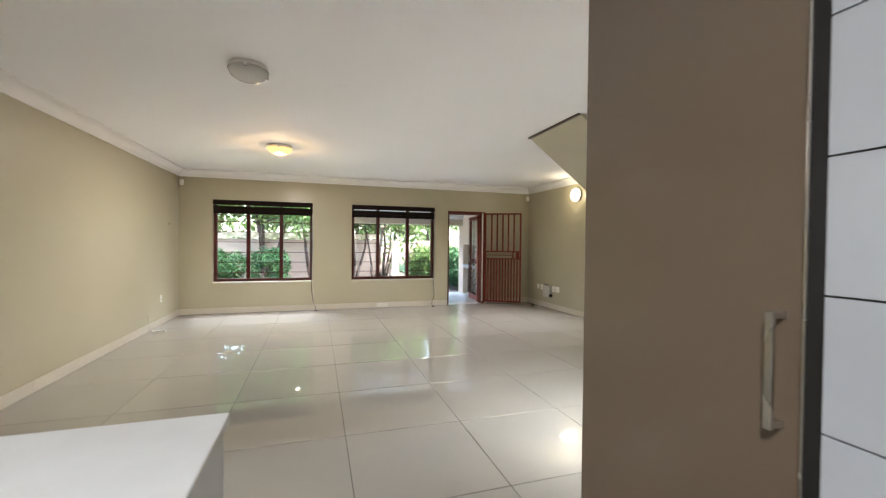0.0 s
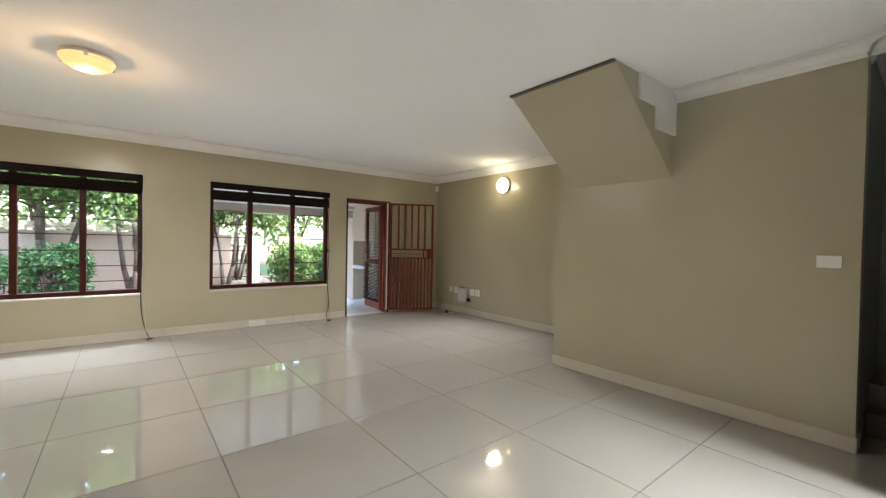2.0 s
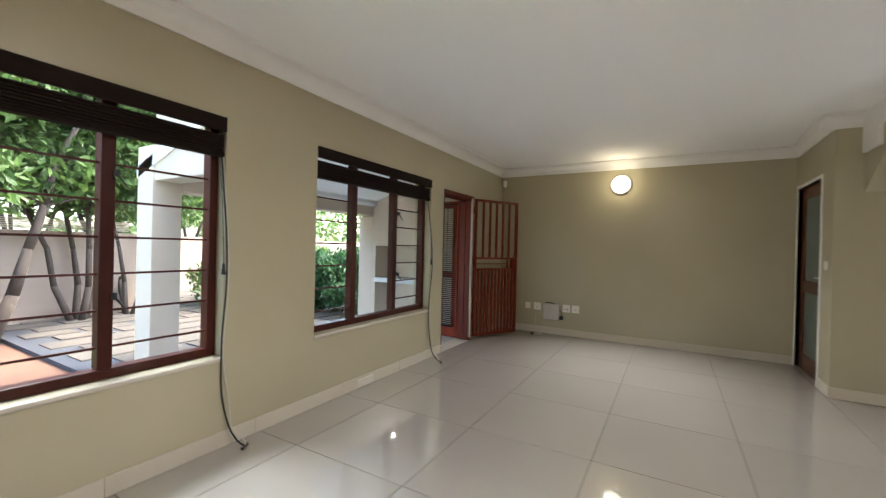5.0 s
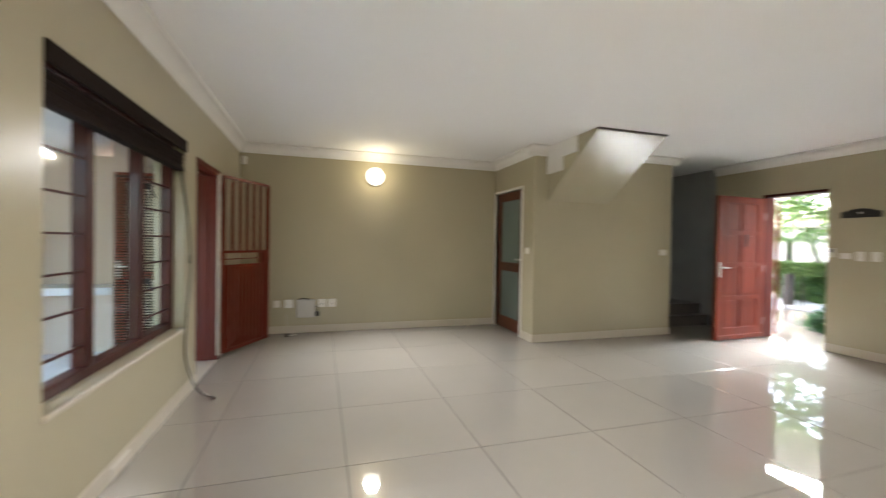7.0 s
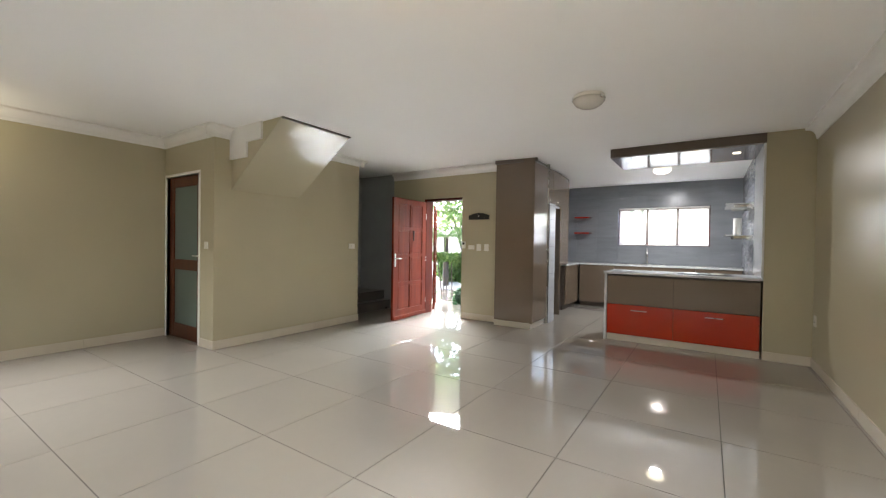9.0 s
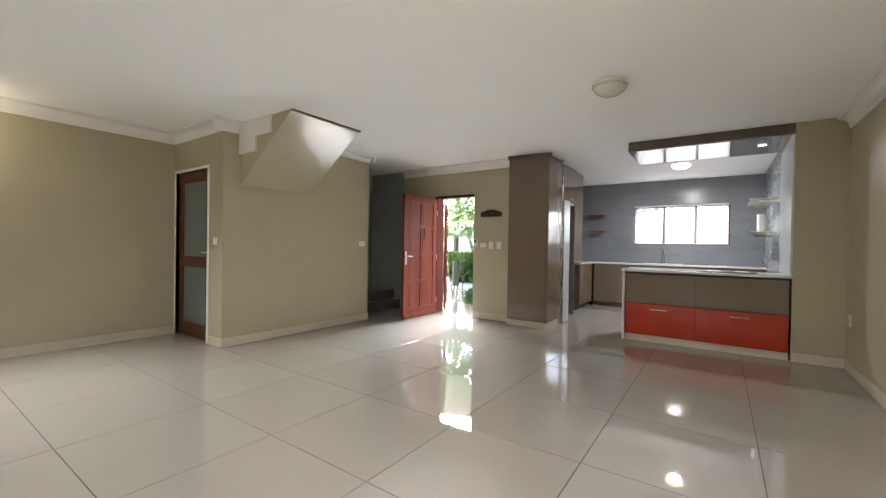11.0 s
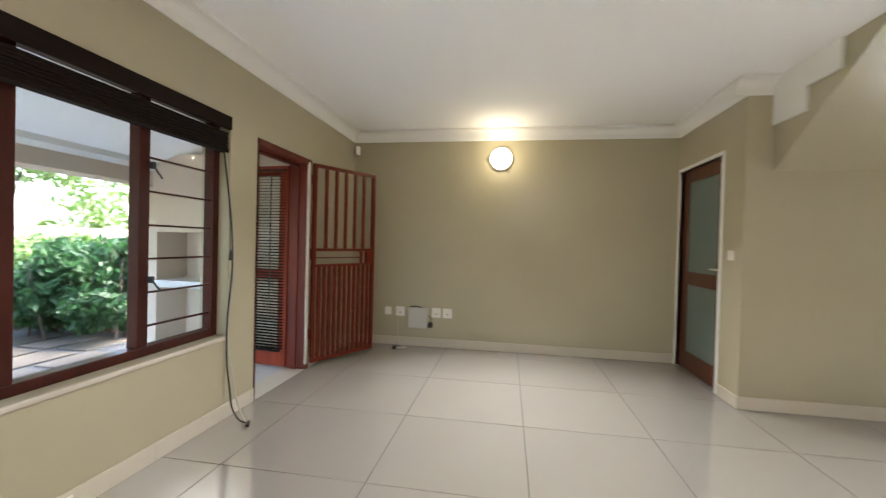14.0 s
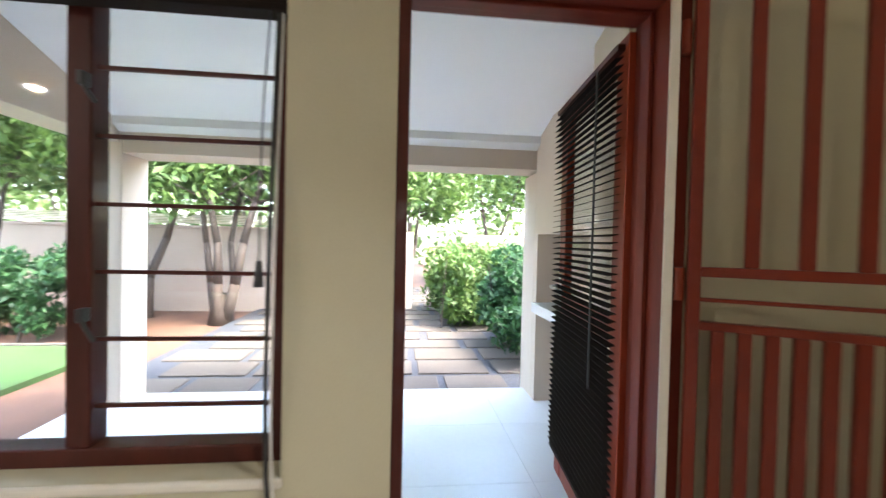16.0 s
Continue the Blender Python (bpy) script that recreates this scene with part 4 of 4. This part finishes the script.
def tree(x, y, h, seed, stems=3, spread=1.4, n=2600, size=0.09, material=None, label="tall garden tree with several grey stems", low=0.45, thick=0.075):
    rnd = random.Random(seed)
    t = thing("tree", label, "tree", pose(x, y, -0.13))
    trunk, tips = bmesh.new(), []
    for s in range(stems):
        a = 6.28 * s / stems + rnd.uniform(-0.5, 0.5)
        p, r = Vector((0.08 * math.cos(a), 0.08 * math.sin(a), 0)), thick * rnd.uniform(0.8, 1.2)
        d = Vector((0.22 * math.cos(a), 0.22 * math.sin(a), 1)).normalized()
        steps = 6
        for k in range(steps):
            q = p + d * (h * 0.8 / steps) + Vector((rnd.uniform(-.11, .11), rnd.uniform(-.11, .11), 0))
            add_cyl(trunk, p, q + (q - p) * 0.04, r, r * 0.82, 9)
            if k >= 2:
                for _ in range(2):
                    b = rnd.uniform(0, 6.28)
                    e = q + Vector((math.cos(b), math.sin(b), rnd.uniform(0.3, 0.9))) * spread * rnd.uniform(0.35, 0.75)
                    add_cyl(trunk, q, e, r * 0.42, r * 0.12, 6)
                    tips.append(e)
            p, r = q, r * 0.82
        tips.append(p)
    if thick > 0.08:
        add_cyl(trunk, (0, 0, 0), (0.02, 0, 0.5), 0.20, 0.13, 12)
    part("trunk", trunk, M_BARK, t, smooth=True)
    crown = bmesh.new()
    tips = [q for q in tips if q.z > h * low]
    for q in tips:
        leaves(crown, rnd, q, spread * 0.42, n // len(tips), size, 0.75)
    part("crown", crown, material or M_LEAF, t)
    return t


def bush(name, x0, x1, y0, y1, h, seed, n, material, label, size=0.06):
    rnd = random.Random(seed)
    b = thing(name, label, "hedge" if name == "hedge" else "bush", pose(0, 0, -0.13))
    for _ in range(14):
        x, y = rnd.uniform(x0 + 0.1, x1 - 0.1), rnd.uniform(y0 + 0.1, y1 - 0.1)
        part("stem", cyl((x, y, 0), (x + rnd.uniform(-.15, .15), y + rnd.uniform(-.15, .15), h * 0.8), 0.018, 0.006, 6), M_BARK, b)
    bm = bmesh.new()
    k = max(14, int((x1 - x0) * (y1 - y0) * h * 14))
    for _ in range(k):
        r = rnd.uniform(0.2, 0.34)
        c = (rnd.uniform(x0 + r * .6, x1 - r * .6), rnd.uniform(y0 + r * .6, y1 - r * .6), rnd.uniform(0.25, h - r * 0.8))
        leaves(bm, rnd, c, r, n // k, size)
    part("foliage", bm, material, b)
    return b


tree(2.4, 5.6, 5.0, 1, stems=4, spread=1.7, n=10500, low=0.30, thick=0.082)
tree(0.9, 6.1, 5.2, 2, stems=3, spread=1.9, n=8500, low=0.38)
tree(-1.6, 6.0, 5.5, 3, stems=3, spread=2.0, n=8500, low=0.38)
tree(3.7, 6.4, 5.0, 5, stems=4, spread=1.6, n=8000, low=0.30, thick=0.05)
tree(4.5, 6.5, 5.2, 6, stems=4, spread=1.6, n=8000, low=0.28, thick=0.05)
tree(5.2, 8.6, 5.0, 7, stems=4, spread=1.7, n=11000, low=0.25)
tree(-4.5, 6.0, 5.6, 8, stems=3, spread=2.0, n=5000)
tree(8.2, 11.5, 6.0, 9, stems=3, spread=2.6, n=13000, material=M_LEAF3, label="bright green tree beyond the garden", low=0.12)
tree(5.0, 14.5, 7.0, 10, stems=3, spread=2.8, n=6000, size=0.12, label="leafy tree beyond the boundary wall", low=0.12)
tree(0.0, 14.0, 7.5, 11, stems=3, spread=3.0, n=6500, size=0.12, label="leafy tree beyond the boundary wall", low=0.12)
tree(-6.0, 14.0, 7.5, 12, stems=3, spread=3.0, n=6000, size=0.15, label="leafy tree beyond the boundary wall", low=0.12)
tree(12.0, 13.5, 8.0, 13, stems=3, spread=3.2, n=11000, size=0.15, label="leafy tree beyond the boundary wall", low=0.1)
bush("hedge", -3.6, 1.65, 4.15, 5.2, 1.36, 21, 26000, M_LEAF2, "clipped dark green hedge on the lawn", 0.055)
bush("shrub", 6.35, 8.4, 2.7, 4.7, 1.42, 22, 20000, M_LEAF2, "dense feathery green shrub beside the paving", 0.06)
bush("shrub", 5.75, 8.6, 4.7, 7.4, 1.45, 23, 18000, M_LEAF3, "sunlit yellow-green shrub beside the paving", 0.065)
rnd = random.Random(77)
far = bmesh.new()
for _ in range(170):
    leaves(far, rnd, (rnd.uniform(-26, 34), rnd.uniform(19, 24), rnd.uniform(0.2, 6.4)), 1.7, 95, 0.28)
tagged(part("far_trees", far, M_LEAF_FAR), "distant belt of green trees behind the garden", "trees", kind="stuff")
part("side_lawn", box(6.6, 7.5, -0.13, 30, 18, -0.08), M_GRASS, g, "lawn beyond the shrubs")

# front garden
rnd = random.Random(31)
lh = thing("hedge", "clipped leggy hedge on bare stems outside front door", "hedge", pose(0, 0, -0.1))
for k in range(16):
    x, y = rnd.uniform(5.5, 7.2), rnd.uniform(-10.2, -9.8)
    part("stem", cyl((x, y, 0), (x + rnd.uniform(-.12, .12), y + rnd.uniform(-.1, .1), 1.0), 0.02, 0.009, 6), M_BARK, lh)
bm = bmesh.new()
for k in range(60):
    leaves(bm, rnd, (rnd.uniform(5.4, 7.3), rnd.uniform(-10.3, -9.7), rnd.uniform(1.04, 1.14)), 0.15, 75, 0.04, 0.8)
for k in range(22):
    leaves(bm, rnd, (rnd.uniform(5.5, 5.95), rnd.uniform(-10.2, -9.8), rnd.uniform(0.25, 0.95)), 0.15, 30, 0.035)
part("foliage", bm, M_LEAF3, lh)
bush("shrub", 5.2, 5.75, -9.4, -8.9, 0.42, 35, 1500, M_LEAF2, "low dark green plants on the front lawn", 0.05)


def palm(x, y, h, seed):
    rnd = random.Random(seed)
    t = thing("palm_tree", "young palm with arching green fronds", "palm", pose(x, y, -0.13))
    part("trunk", cyl((0, 0, 0), (0, 0, h), 0.11, 0.08, 12), M_BARK, t)
    for k in range(14):
        a, lift = 6.283 * k / 14 + rnd.uniform(-.2, .2), rnd.uniform(0.5, 1.3)
        bm = bmesh.new()
        d = Vector((math.cos(a), math.sin(a), 0))
        side = Vector((-d.y, d.x, 0))
        last = None
        for j in range(28):
            u = j / 27
            p = d * (1.9 * u) + Vector((0, 0, h + lift * u * 1.5 - 1.9 * u * u))
            if last is not None:
                add_cyl(bm, last, p, 0.012, 0.010, 5)
                for sgn in (1, -1):
                    tip = p + (side * sgn * 0.9 + d * 0.5 + Vector((0, 0, -0.45))) * (0.46 * math.sin(math.pi * (0.15 + 0.8 * u)))
                    w = d * 0.018
                    bm.faces.new([bm.verts.new(c) for c in (p - w, p + w, tip)])
            last = p
        part("frond", bm, M_PALM, t)
    return t


palm(6.6, -11.4, 2.05, 41)
palm(8.3, -12.6, 1.7, 42)
bush("shrub", 5.3, 9.5, -14.5, -13.4, 1.0, 32, 11000, M_LEAF3, "sunlit hedge beyond the front lawn", 0.08)
tree(8.2, -14.3, 5.0, 33, stems=2, spread=2.2, n=7000, material=M_LEAF_FAR, label="feathery front garden tree", low=0.2)
tree(3.0, -17.0, 6.0, 34, stems=3, spread=2.6, n=7000, label="leafy front garden tree", low=0.15)
fw = thing("street_wall", "pale plastered wall across the front garden", "garden wall")
part("wall_run", box(-8, -19.2, -0.13, 22, -19.0, 2.2), M_EXT, fw)
part("coping", box(-8, -19.25, 2.2, 22, -18.95, 2.28, 0.01), M_EXT, fw)

rf = thing("house_roof", "grey flat house roof above the ceiling", "roof")
part("roof_slab", box(-0.3, -11.5, 2.95, 4.4, 0.26, 3.15), M_ROOF, rf)
part("roof_slab", box(4.402, -7.9, 2.95, 7.6, 0.26, 3.15), M_ROOF, rf)

# ---- floor tiles ----
S = 0.874
XL = [4.407 + S * k for k in range(-6, 5)]
YL = [-2.143 - S * k for k in range(-3, 12)]
shared = None
for xa, xb in zip(XL, XL[1:]):
    for yb, ya in zip(YL, YL[1:]):
        x0, x1, y0, y1 = max(xa, 0.0), min(xb, 7.31), max(ya, -11.2), min(yb, 0.0)
        if x1 - x0 < 0.01 or y1 - y0 < 0.01:
            continue
        full = (x0, x1, y0, y1) == (xa, xb, ya, yb)
        c = ((x0 + x1) / 2, (y0 + y1) / 2)
        if full and shared is not None:
            o = new("floor_tile", shared)
            o.parent = floor
        else:
            hx, hy = (x1 - x0) / 2 - 0.003, (y1 - y0) / 2 - 0.003
            o = part("floor_tile", box(-hx, -hy, -0.012, hx, hy, 0.0, 0.0006), M_TILE, floor)
            if full:
                shared = o.data
        o.location = (*c, 0)

# ---- kitchen wall tiles ----
def wall_tiles(parent, axis, u0, u1, at, depth, z0, z1, w, h, material, hole=None):
    u, z = u0, z0
    while z < z1 - 0.01:
        zb = min(z + h, z1)
        u = u0
        while u < u1 - 0.01:
            ub = min(u + w, u1)
            if not (hole and hole[0] < (u + ub) / 2 < hole[1] and hole[2] < (z + zb) / 2 < hole[3]):
                lo, hi = min(at, at + depth), max(at, at + depth)
                a = (u + 0.002, lo, z + 0.002, ub - 0.002, hi, zb - 0.002) if axis == "x" else (lo, u + 0.002, z + 0.002, hi, ub - 0.002, zb - 0.002)
                part("wall_tile", box(*a), material, parent)
            u = ub
        z = zb


tb = thing("kitchen_tiling", "grey rectangular wall tiles round the kitchen window", "wall tiles", kind="structure")
wall_tiles(tb, "x", 0.45, KW[0], -11.2, 0.008, 0.96, H, 0.53, 0.294, M_KTILE)
wall_tiles(tb, "x", KW[1], 4.1, -11.2, 0.008, 0.96, H, 0.46, 0.294, M_KTILE)
wall_tiles(tb, "x", KW[0], KW[1], -11.2, 0.008, KW[3], H, 0.58, 0.26, M_KTILE)
wall_tiles(tb, "x", KW[0], KW[1], -11.2, 0.008, 0.96, KW[2], 0.58, 0.2, M_KTILE)
wall_tiles(tb, "y", -11.19, -8.56, 0.45, 0.008, 0.0, H, 0.6, 0.294, M_KTILE)
nt = thing("tiled_pier", "pale grey tiled pier beside the tall cupboard", "pier", kind="structure")
part("core", box(3.285, -8.43, 0.0, 4.09, -8.1195, 2.06), M_GROUT, nt)
wall_tiles(nt, "y", -8.43, -8.1195, 3.285, -0.009, 0.0, 0.14, 0.33, 0.235, M_KTILE_L)
wall_tiles(nt, "y", -8.43, -8.1195, 3.285, -0.009, 0.14, 2.06, 0.33, 0.235, M_KTILE_L)
wall_tiles(nt, "x", 3.285, 4.09, -8.43, -0.009, 0.0, 2.06, 0.36, 0.235, M_KTILE_L)
